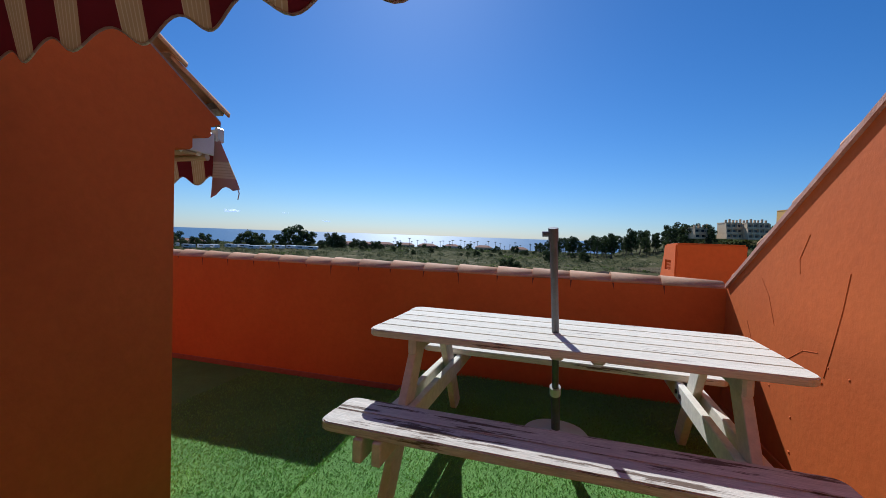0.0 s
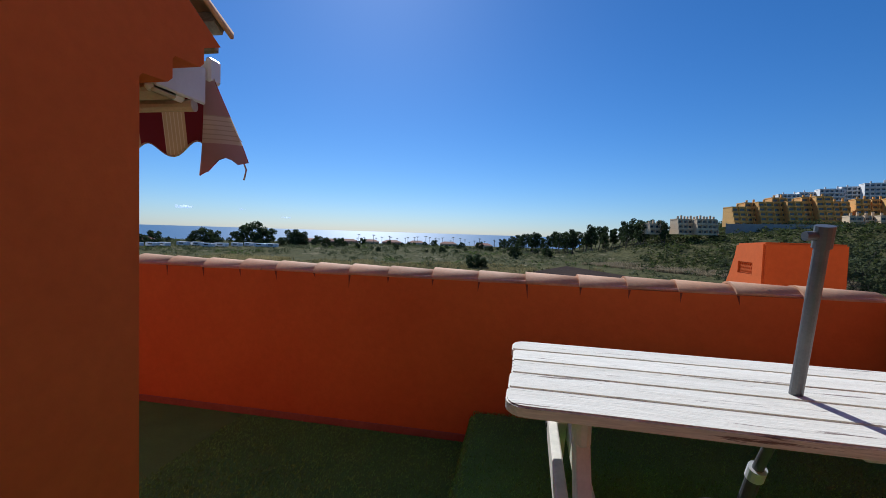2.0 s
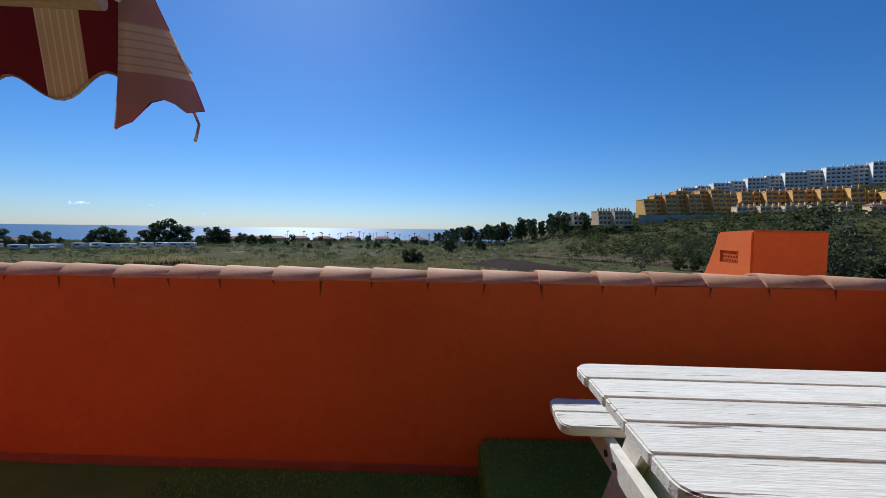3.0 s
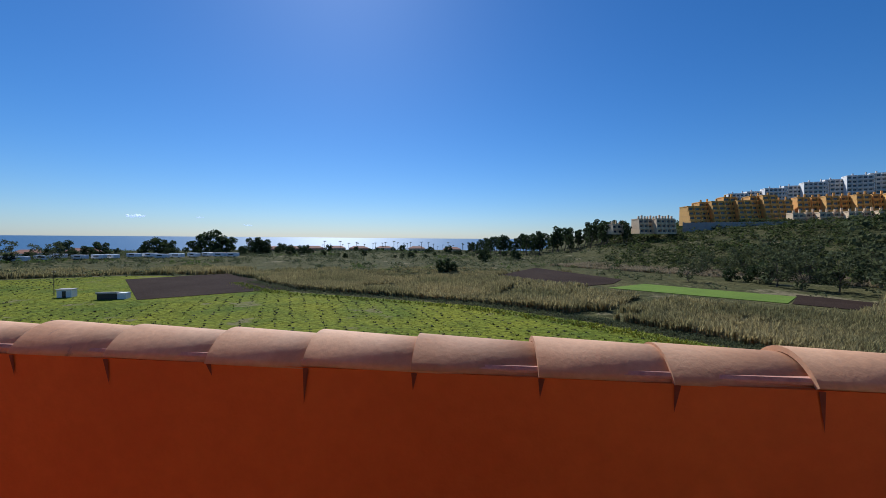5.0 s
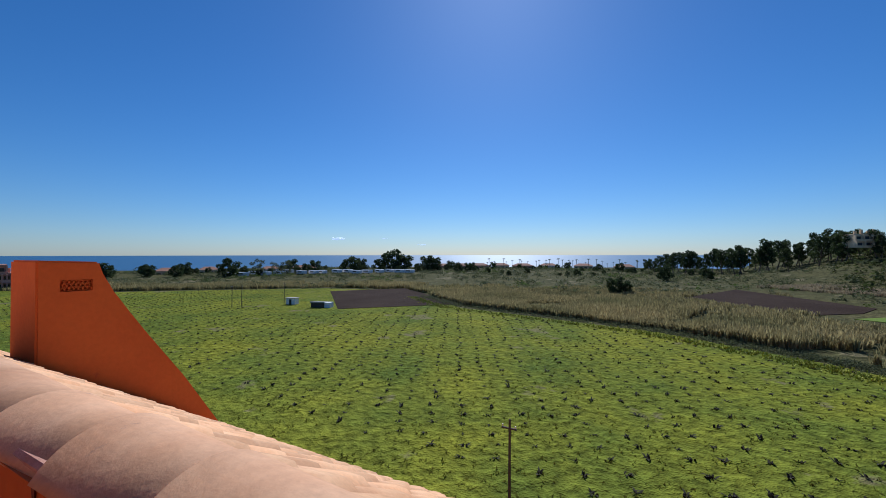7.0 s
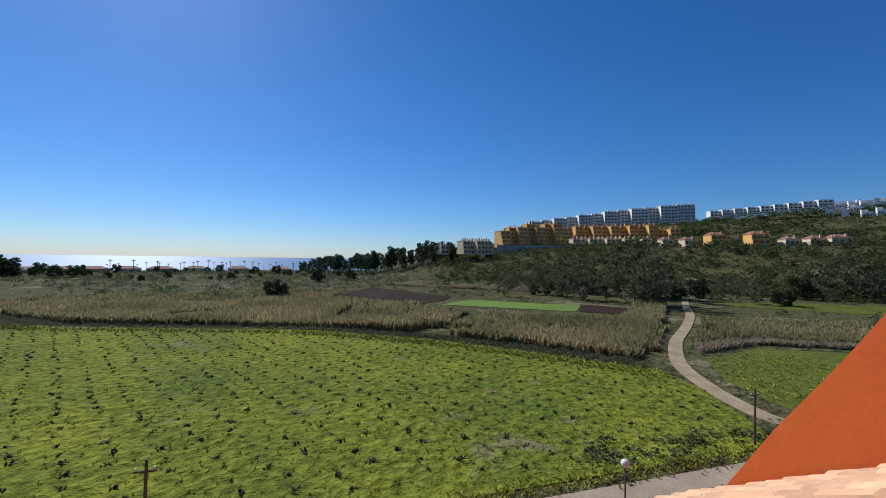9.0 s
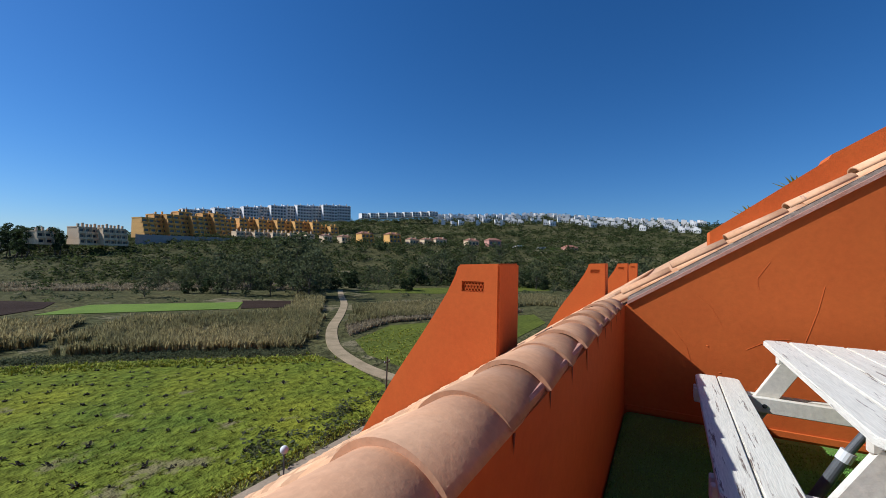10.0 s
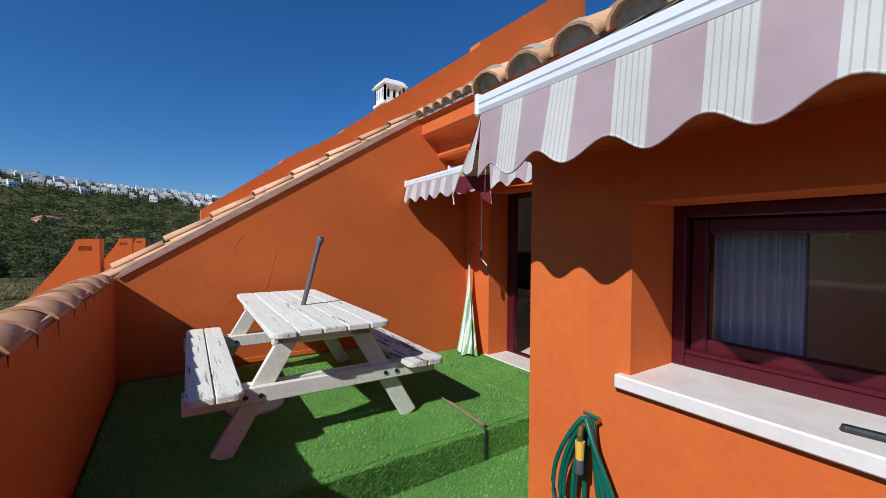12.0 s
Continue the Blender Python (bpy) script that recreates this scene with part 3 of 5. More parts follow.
# ---- clay tiles ----
def barrel(length, r1, r2, thick=0.013, sides=6, spread=100, flat=1.0):
    """A curved clay tile along +y, wide end (r1) at y = 0, its crest up."""
    verts, faces = [], []
    for y, r in ((0.0, r1), (length, r2)):
        for rr in (r, r - thick):
            for k in range(sides + 1):
                a = radians(90 + spread - 2 * spread * k / sides)
                verts.append((rr * math.cos(a), y, flat * rr * math.sin(a)))
    n = sides + 1
    for k in range(sides):
        faces += [(k, k + 1, 2 * n + k + 1, 2 * n + k), (n + k + 1, n + k, 3 * n + k, 3 * n + k + 1),
                  (k + 1, k, n + k, n + k + 1), (2 * n + k, 2 * n + k + 1, 3 * n + k + 1, 3 * n + k)]
    faces += [(0, 2 * n, 3 * n, n), (sides, n + sides, 3 * n + sides, 2 * n + sides)]
    return verts, faces


def smooth_mesh(me):
    for p in me.polygons:
        p.use_smooth = len(p.vertices) == 4 and p.area > 0.002
    return me


cv, cf = barrel(0.44, 0.147, 0.129, 0.015, 14, 58)
CAP_TILE = smooth_mesh(mesh_of("cap_tile", cv, cf, CAP))
tv, tf = barrel(0.42, 0.096, 0.080, 0.012, 6, 90, 0.72)
ROOF_TILE = smooth_mesh(mesh_of("roof_tile", tv, tf, CLAY))
rnd = random.Random(4)


def lay(name, me, parent, m):
    ob = new(name, me)
    ob.parent = parent
    ob.matrix_basis = m
    return ob


# ridge of cap tiles on the parapet; each wide end overlaps the tile before it
mortar_bed = part("mortar", box(-6.4, 1.63, -0.068, 0.11, 1.146, 1.168, 0.008), COPING, parapet, "pinkish mortar under the cap tiles")
JOINTS = [1.193, 0.821, 0.496, 0.188, -0.117, -0.469, -0.795, -1.125, -1.455, -1.755, -2.04, -2.36, -2.67] + [-3.00 - 0.335 * k for k in range(10)]
for x in JOINTS:
    lay("cap_tile", CAP_TILE, parapet, Matrix.Translation((x, 0.040 + rnd.uniform(-0.006, 0.006), 1.072 + rnd.uniform(-0.004, 0.004)))
        @ Euler((0, radians(-0.4 + rnd.uniform(-0.6, 0.6)), radians(-90 + rnd.uniform(-1.2, 1.2)))).to_matrix().to_4x4()
        @ Euler((0, rnd.uniform(-0.03, 0.03), 0)).to_matrix().to_4x4())

# dark runs and painted lip-gap shade below tile joints, old cracks in the plaster
RUN_AND_SHADE = mat("dark_run", (0.20, 0.045, 0.018), (0.14, 0.035, 0.015), 20, 0.9, 0.3, 80)
for x in JOINTS:
    x, deep = x + 0.008, rnd.uniform(0.03, 0.11)
    bm = bmesh.new()
    v = [bm.verts.new(p) for p in ((x - 0.007, -0.0832, 1.144), (x + 0.009, -0.0832, 1.144), (x + 0.003 + rnd.uniform(-0.01, 0.01), -0.0832, 1.144 - deep), (x + 0.001, -0.079, 1.144))]
    for f in ((0, 1, 2), (1, 0, 3), (0, 2, 3), (2, 1, 3)):
        bm.faces.new([v[i] for i in f])
    part("dark_run", bm, RUN_AND_SHADE, parapet)
for pts in (((-1.417, 1.374), (-1.38, 1.20), (-1.33, 1.03), (-1.278, 0.864)), ((-0.62, 1.28), (-0.72, 1.18), (-0.80, 1.02)), ((-1.10, 1.55), (-1.02, 1.42), (-1.03, 1.34)),
            ((-0.95, 0.86), (-1.10, 0.95), (-1.22, 0.97)), ((-2.15, 1.35), (-2.22, 1.28), (-2.34, 1.26)), ((-0.45, 0.98), (-0.55, 0.84), (-0.58, 0.72)), ((-2.5, 2.2), (-2.56, 2.05), (-2.55, 1.94))):
    part("crack", bent([(1.6295, y, z) for y, z in pts], 0.0018, 6), RENDER, side, "raised crack in the render")
for k in range(14):
    y, z = rnd.uniform(-2.6, -0.25), rnd.uniform(0.35, 1.0)
    bm = bmesh.new()
    bmesh.ops.create_icosphere(bm, subdivisions=1, radius=rnd.uniform(0.005, 0.010), matrix=Matrix.Translation((1.630, y, z)) @ Matrix.Diagonal((0.5, 1.3, 1, 1)))
    part("blister", bm, RENDER, side)

# the verge along the top of the sloping wall
ANGLE = math.degrees(math.atan(SLOPE))
edge = part("mortar", prism([(-0.10, 1.155), (-0.10, 1.185), (-3.2, 3.12), (-3.2, 3.085)], "x", 1.610, 1.73), COPING, side, "pale mortar edge")
part("mortar_bed", prism([(-0.10, 1.165), (-0.10, 1.215), (-3.2, 3.15), (-3.2, 3.095)], "x", 1.665, 1.91), CEMENT, side, "dark cement bed")
vv, vf = barrel(0.44, 0.105, 0.092, 0.015, 8, 88, 0.55)
VERGE_TILE = smooth_mesh(mesh_of("verge_tile", vv, vf, CLAY))
for k in range(8):
    y = -0.06 - 0.39 * k
    lay("verge_tile", VERGE_TILE, side, Matrix.Translation((1.765 + rnd.uniform(-0.006, 0.006), y, roof_z(y) + 0.10 + rnd.uniform(-0.005, 0.005)))
        @ Euler((radians(ANGLE - 3 + rnd.uniform(-1, 1)), 0, radians(180 + rnd.uniform(-1, 1)))).to_matrix().to_4x4())


def roof_rows(parent, name, xs, y_eave, height, rows, pitch=0.345, fall=ANGLE, step=-1, plugs=False, seed=1):
    """Columns of cover tiles up a slope from the eave, each row lapping the one below."""
    r = random.Random(seed)
    for x in xs:
        for i in range(rows):
            y = y_eave - pitch * math.cos(radians(fall)) * i
            lay(name, ROOF_TILE, parent, Matrix.Translation((x + r.uniform(-0.008, 0.008), y, height(y) + 0.035 + r.uniform(-0.005, 0.005)))
                @ Euler((radians(fall - 2.5 + r.uniform(-0.8, 0.8)), 0, radians(180 + r.uniform(-1.5, 1.5)))).to_matrix().to_4x4())


plug_v, plug_f = barrel(0.05, 0.079, 0.078, 0.078, 6, 92)
PLUG = mesh_of("mortar_plug", plug_v, plug_f, CEMENT)
block_roof, door_roof, side_roof = bpy.data.objects["roof_block"], bpy.data.objects["roof_door"], bpy.data.objects["roof_side"]
xs_block = [-1.64 - 0.215 * k for k in range(16)]
xs_door = [1.53 - 0.205 * k for k in range(15)]
roof_rows(block_roof, "tile", xs_block, -1.60, roof_z, 4, seed=2)
roof_rows(door_roof, "tile", xs_door, -3.10, roof_z, 3, seed=3)
for x in xs_block:
    lay("mortar_plug", PLUG, block_roof, Matrix.Translation((x, -1.625, roof_z(-1.625) + 0.03)) @ Euler((radians(ANGLE), 0, radians(180))).to_matrix().to_4x4())
for x in xs_door:
    lay("mortar_plug", PLUG, door_roof, Matrix.Translation((x, -3.13, roof_z(-3.13) + 0.03)) @ Euler((radians(ANGLE), 0, radians(180))).to_matrix().to_4x4())
roof_rows(side_roof, "tile", [1.97, 2.155], 0.08, roof_z, 22, seed=5)


def joined_tiles(parent, xs, ys, height, fall, material, label, seed, flip=False):
    """Cover tiles too many to count, as one mesh."""
    r = np.random.default_rng(seed)
    pv, pf = barrel(0.42, 0.096, 0.080, 0.012, 5, 90, 0.72)
    pv = np.array(pv)
    if flip:
        pv[:, 2] *= -0.8
    tri = np.array([(f[0], f[1], f[2]) for f in pf] + [(f[0], f[2], f[3]) for f in pf])
    ca, sa = math.cos(radians(fall - 2.5)), math.sin(radians(fall - 2.5))
    vs, ts = [], []
    for x in xs:
        for y in ys:
            q = np.empty_like(pv)
            q[:, 0] = x + pv[:, 0] + r.uniform(-0.01, 0.01)
            q[:, 1] = y - (pv[:, 1] * ca - 0) + pv[:, 2] * sa
            q[:, 2] = height(y) + 0.035 + pv[:, 1] * sa + pv[:, 2] * ca + r.uniform(-0.006, 0.006)
            ts.append(tri + len(vs) * len(pv))
            vs.append(q)
    ob = new("tiles", big_mesh("tiles", np.concatenate(vs), np.concatenate(ts), material))
    ob.parent = parent
    return tagged(ob, label, kind="stuff")


# the roof beyond the parapet: near tiles one by one, the rest joined
FALL = math.degrees(math.atan(FRONT))
ys_front = [3.02 - 0.345 * math.cos(radians(FALL)) * i for i in range(10)]
for k in range(28):
    x = -1.9 + 0.195 * k
    if 1.48 < x < 2.27:
        rows_here = 3
        roof_rows(roof_front, "tile", [x], 1.02, front_z, rows_here, fall=FALL, seed=40 + k)
    else:
        roof_rows(roof_front, "tile", [x], 3.02, front_z, 10, fall=FALL, seed=40 + k)
joined_tiles(roof_front, [-1.9 - 0.195 * k for k in range(1, 60)], ys_front, front_z, FALL, CLAY_ALL, "pale terracotta roof tiles", 7)
joined_tiles(roof_front, [-1.9 + 0.195 * k for k in range(28, 160)], ys_front, front_z, FALL, CLAY_ALL, "pale terracotta roof tiles", 8)
joined_tiles(roof_front, [-1.8 + 0.195 * k for k in range(-60, 160)], ys_front, lambda y: front_z(y) - 0.01, FALL, CLAY_ALL, "channel tiles between the rows", 9, flip=True)
part("flashing", prism([(0.74, front_z(0.74) + 0.02), (0.74, front_z(0.74) + 0.10), (1.07, front_z(1.07) + 0.10), (1.07, front_z(1.07))], "x", 1.54, 2.30), COPING, roof_front, "mortar apron behind the fin")


# ---- chimney fins on the roof ----
def chimney_fin(x):
    fin = thing("chimney_fin", "orange rendered chimney fin with curved front and honeycomb vent", "chimney", (x, 0, 0), group="chimney fins along the roof")
    profile = [(1.075, 0.3), (1.075, 1.485), (1.54, 1.465), (1.575, 1.35), (1.672, 1.156), (1.82, 0.92), (1.985, 0.67), (2.37, 0.112), (2.92, -0.78), (2.6, -0.8)]
    bm = prism(profile, "x", 0.0, 0.64)
    sharp = [e for e in bm.edges if e.calc_face_angle(0) > 0.6]
    bmesh.ops.bevel(bm, geom=sharp, offset=0.016, segments=2, affect="EDGES")
    # a real recess for the vent in each flank
    body = part("body", bm, RENDER, fin)
    cut = new("vent_cutter", bpy.data.meshes.new("vent_cutter"))
    cb = bmesh.new()
    for a, b in ((-0.05, 0.05), (0.59, 0.69)):
        block(cb, a, b, 1.24, 1.49, 1.185, 1.295)
    cb.to_mesh(cut.data)
    cb.free()
    mod = body.modifiers.new("vent", "BOOLEAN")
    mod.operation, mod.object, mod.solver = "DIFFERENCE", cut, "EXACT"
    deps = bpy.context.evaluated_depsgraph_get()
    cut.matrix_basis = fin.matrix_basis
    deps.update()
    cutmesh = bpy.data.meshes.new_from_object(body.evaluated_get(deps))
    body.modifiers.clear()
    body.data = cutmesh
    bpy.data.objects.remove(cut)
    for sx in (0.012, 0.605):
        lattice = bmesh.new()
        hole = 0.0165
        for row in range(3):
            for col in range(7 - row % 2):
                y = 1.260 + 0.035 * col + (0.017 if row % 2 else 0)
                z = 1.207 + 0.0335 * row
                ring = []
                for rr in (hole, hole * 0.72):
                    for xx in (sx, sx + 0.022):
                        ring.append([lattice.verts.new((xx, y + rr * 1.2 * math.cos(a * math.tau / 6 + 0.52), z + rr * 1.2 * math.sin(a * math.tau / 6 + 0.52))) for a in range(6)])
                for a in range(6):
                    b = (a + 1) % 6
                    lattice.faces.new((ring[0][a], ring[0][b], ring[2][b], ring[2][a]))
                    lattice.faces.new((ring[1][a], ring[3][a], ring[3][b], ring[1][b]))
                    lattice.faces.new((ring[2][a], ring[2][b], ring[3][b], ring[3][a]))
        part("vent", lattice, RENDER, fin, "honeycomb vent of orange clay")
    return fin


first_fin = chimney_fin(1.56)
for x in (10.4, 19.3, 28.2, -7.34):
    copy_thing(first_fin, Matrix.Translation((x, 0, 0)))


# ---- picnic table ----
def plank(x0, x1, y0, y1, z0, z1, round_low=0.012, round_high=0.012, edge=0.005):
    """A board along x with eased edges; its corners on the low-y and the high-y side are rounded."""
    out = []
    for cx, cy, r, a0 in ((x1, y1, round_high, 0), (x0, y1, round_high, 90), (x0, y0, round_low, 180), (x1, y0, round_low, 270)):
        px, py = cx - r * (1 if cx == x1 else -1), cy - r * (1 if cy == y1 else -1)
        for k in range(5):
            a = radians(a0 + 22.5 * k)
            out.append((px + r * math.cos(a), py + r * math.sin(a)))
    bm = prism(out, "z", z0, z1)
    rims = [e for e in bm.edges if abs(e.verts[0].co.z - e.verts[1].co.z) < 1e-6]
    bmesh.ops.bevel(bm, geom=rims, offset=edge, segments=2, affect="EDGES")
    return bm


def beam(a, b, w, t, bevel=0.004):
    """A squared timber from a to b, w wide across and t thick along x."""
    a, b = Vector(a), Vector(b)
    d = b - a
    m = Matrix.Translation((a + b) / 2) @ Matrix.Rotation(math.atan2(d.z, d.y), 4, "X")
    return box(-t / 2, t / 2, -d.length / 2, d.length / 2, -w / 2, w / 2, bevel, m)


table = thing("picnic_table", "weathered white-painted wooden picnic table with two attached benches", "picnic table", (0.433, -1.36, PLAT), turn=-1.2)
TH = 0.983 - PLAT
for k in range(5):
    y = -0.37 + 0.1495 * k
    part("tabletop_plank", plank(-0.965 + rnd.uniform(-0.006, 0.006), 0.97, y, y + 0.142, TH - 0.036, TH, 0.06 if k == 0 else 0.01, 0.06 if k == 4 else 0.01), PAINT, table)
for sgn in (-1, 1):
    for k in range(2):
        y0 = sgn * 0.505 if sgn > 0 else -0.785
        y = y0 + 0.142 * k
        ends = (0.05 if k == 0 else 0.01, 0.05 if k == 1 else 0.01)
        part("bench_plank", plank(-0.97 + rnd.uniform(-0.006, 0.006), 0.96, y, y + 0.136, 0.405, 0.445, *ends), PAINT_WORN if sgn < 0 else PAINT, table, "chipped bench board")
for x in (-0.735, 0.735):
    for sgn in (-1, 1):
        part("leg", beam((x, sgn * 0.615, 0.0), (x, sgn * 0.20, TH - 0.036), 0.115, 0.042), PAINT_LEGS, table)
    for dx in (-0.043, 0.043):
        part("bench_beam", box(x + dx - 0.02, x + dx + 0.02, -0.80, 0.80, 0.305, 0.404, 0.005), PAINT_LEGS, table)
    part("top_cleat", box(x - 0.021, x + 0.021, -0.33, 0.33, TH - 0.125, TH - 0.037, 0.012), PAINT_LEGS, table)
    for sgn in (-1, 1):
        for off in (0.0, 0.085):
            part("bolt", rod((x - 0.070, sgn * (0.40 + off), 0.352), (x - 0.0635, sgn * (0.40 + off), 0.352), 0.014, sides=10), BLACK, table, "dark iron bolt head")
for x in (-0.02, 0.16):
    part("batten", box(x - 0.03, x + 0.03, -0.33, 0.33, TH - 0.062, TH - 0.037, 0.01), PAINT, table)

# ---- parasol pole in its stand ----
stand = thing("parasol_stand", "dark grey parasol pole without canopy in a white base", "parasol stand", (0.424, -1.025, PLAT))
disc = bmesh.new()
prev = None
for z, r in ((0.0, 0.205), (0.022, 0.21), (0.045, 0.19), (0.060, 0.09), (0.072, 0.04)):
    ring = [disc.verts.new((r * math.cos(a * math.tau / 28), r * math.sin(a * math.tau / 28), z)) for a in range(28)]
    if prev:
        for a in range(28):
            disc.faces.new((prev[a], prev[(a + 1) % 28], ring[(a + 1) % 28], ring[a]))
    else:
        disc.faces.new(ring[::-1])
    prev = ring
disc.faces.new(prev)
part("base", disc, WHITE, stand, "round white base")
part("tube", rod((0, 0, 0.06), (-0.014, -0.14, 0.36), 0.026, sides=16), GREY_METAL, stand)
part("collar", rod((-0.013, -0.130, 0.335), (-0.015, -0.153, 0.385), 0.032, sides=16), WHITE_METAL, stand, "pale metal clamp ring")
part("pole", bent([(-0.014, -0.14, 0.36), (-0.027, -0.355, 0.745), (-0.060, -0.487, 1.292)], 0.019, 16), GREY_METAL, stand)
part("joint", rod((-0.0570, -0.474, 1.235), (-0.0605, -0.489, 1.300), 0.025, sides=14), GREY_METAL, stand)
part("knob", rod((-0.080, -0.484, 1.270), (-0.112, -0.489, 1.268), 0.014, sides=10), GREY_METAL, stand, "small clamp knob")


# ---- awnings ----
def cloth_sheet(rows_pts, closed=False):
    bm = bmesh.new()
    grid = [[bm.verts.new(p) for p in row] for row in rows_pts]
    for a, b in zip(grid, grid[1:]):
        for k in range(len(a) - 1):
            bm.faces.new((a[k], a[k + 1], b[k + 1], b[k]))
    return bm


def valance(x0, x1, y, z_top, drop, period, phase, swing=0.035, inset=0.0, sway=0.012):
    n = max(int((x1 - x0) / 0.02), 2)
    rows_pts = []
    for i in range(9):
        f = i / 8
        row = []
        for k in range(n + 1):
            x = x0 + (x1 - x0) * k / n
            edge_z = drop + 0.028 * math.cos(math.tau * (x - phase) / period)
            row.append((x, y + inset + f * (swing + sway * math.sin(x * 9.0 + 1.0) + 0.5 * sway * math.sin(x * 23.0)), z_top - f * edge_z))
        rows_pts.append(row)
    return cloth_sheet(rows_pts)


def hem(x0, x1, y, z_top, drop, period, phase, swing=0.035, sway=0.012):
    n = int((x1 - x0) / 0.02)
    pts = []
    for k in range(n + 1):
        x = x0 + (x1 - x0) * k / n
        pts.append((x, y + swing + sway * math.sin(x * 9.0 + 1.0) + 0.5 * sway * math.sin(x * 23.0), z_top - drop - 0.028 * math.cos(math.tau * (x - phase) / period)))
    return bent(pts, 0.004, 6)


def front_bar(x0, x1, y, z):
    """White box profile with a groove and a lip."""
    outline = [(y - 0.03, z - 0.035), (y + 0.012, z - 0.035), (y + 0.020, z - 0.02), (y + 0.020, z - 0.004), (y + 0.014, z), (y + 0.020, z + 0.004), (y + 0.020, z + 0.026), (y + 0.008, z + 0.037), (y - 0.03, z + 0.03)]
    return prism(outline, "x", x0, x1)


def awning(label, x0, x1, y_bar, z_bar, y_wall, z_wall, drop, phase, arms):
    aw = thing("awning", label, "awning", (0, 0, 0), group="striped terrace awnings")
    part("front_bar", front_bar(x0, x1, y_bar, z_bar), WHITE_METAL, aw, "white metal front bar")
    for end in (x0, x1):
        part("end_cap", box(end - 0.012, end + 0.012, y_bar - 0.036, y_bar + 0.026, z_bar - 0.045, z_bar + 0.045, 0.008), WHITE_METAL, aw)
    part("roller", rod((x0 + 0.03, y_wall, z_wall), (x1 - 0.03, y_wall, z_wall), 0.042, sides=16), CLOTH, aw)
    for end in (x0 + 0.01, x1 - 0.04):
        part("bracket", box(end, end + 0.03, y_wall - 0.09, y_wall + 0.06, z_wall - 0.075, z_wall + 0.07, 0.012), WHITE_METAL, aw, "white roller bracket")
    n = 24
    top, under = [], []
    for i in range(n + 1):
        f = i / n
        y, z = y_wall + 0.03 + (y_bar - y_wall - 0.05) * f, z_wall + 0.03 + (z_bar - z_wall) * f - 0.03 * math.sin(math.pi * f) * min(1, abs(y_bar - y_wall))
        top.append([(x0 + 0.04 + (x1 - x0 - 0.08) * k / 40, y, z) for k in range(41)])
        under.append([(p[0], p[1], p[2] - 0.004) for p in top[-1]])
    smooth(part("canopy", cloth_sheet(top), CLOTH, aw, "faded pink and white striped cloth"))
    smooth(part("canopy_lining", cloth_sheet(under), CLOTH_IN, aw, "wine red and tan underside"))
    smooth(part("valance", valance(x0 + 0.02, x1 - 0.02, y_bar + 0.010, z_bar - 0.03, drop, 0.245, phase), CLOTH, aw, "scalloped faded pink and white valance"))
    smooth(part("valance_lining", valance(x0 + 0.02, x1 - 0.02, y_bar + 0.005, z_bar - 0.03, drop, 0.245, phase), CLOTH_IN, aw, "wine red and tan inside of the valance"))
    smooth(part("hem", hem(x0 + 0.02, x1 - 0.02, y_bar + 0.008, z_bar - 0.03, drop, 0.245, phase), CLOTH, aw))
    for x, fold in arms:
        elbow = (x + fold, (y_bar + y_wall) / 2 - 0.05, (z_bar + z_wall) / 2 - 0.06)
        part("arm", bent([(x, y_wall + 0.02, z_wall - 0.07), elbow, (x + fold * 0.1, y_bar - 0.03, z_bar - 0.01)], 0.019, 8), WHITE_METAL, aw, "white folding arm")
        part("elbow", rod((elbow[0], elbow[1], elbow[2] - 0.035), (elbow[0], elbow[1], elbow[2] + 0.035), 0.028, sides=12), WHITE_METAL, aw)
    return aw


window_awning = awning("retracted awning of faded pink and white striped cloth, torn end hanging", -5.2, -1.66, -1.548, 2.050, -1.72, 1.975, 0.242, -2.13, [(-2.0, -0.45), (-4.6, 0.45)])
door_awning = awning("half-open awning of faded pink and white striped cloth", -1.50, 1.62, -2.97, 2.23, -3.62, 2.45, 0.19, 0.05, [(-1.2, 0.5), (1.2, -0.5)])
door_awning.matrix_basis = Matrix.Translation((1.62, -2.97, -0.02)) @ Matrix.Rotation(radians(-3.3), 4, "Z") @ Matrix.Rotation(radians(-0.1), 4, "Y") @ Matrix.Translation((-1.62, 2.97, 0))
# the torn end of the window awning's valance, curling back on itself
plate = bmesh.new()
block(plate, -1.668, -1.655, -1.80, -1.590, 1.915, 2.05, 0.006)
part("side_plate", plate, WHITE_METAL, window_awning, "white rounded side plate")
part("housing", box(-2.3, -1.67, -1.80, -1.70, 1.90, 1.935, 0.008), mat("tan_metal", (0.55, 0.46, 0.33), (0.48, 0.40, 0.28), 6, 0.6, 0.1, 60), window_awning, "tan metal housing")
part("arm_joint", rod((-1.95, -1.70, 1.885), (-1.66, -1.64, 1.90), 0.022, sides=12), bpy.data.materials["tan_metal"], window_awning)
flare = []
for i in range(9):
    f = i / 8
    flare.append([(-1.682 + (0.004 + 0.135 * f ** 1.3) * k / 6, -1.538 + f * 0.045 - 0.05 * f * (k / 6) ** 2, 2.02 - f * (0.232 + 0.012 * math.sin(k))) for k in range(7)])
smooth(part("valance_end", cloth_sheet(flare), CLOTH, window_awning, "flared end of the valance"))
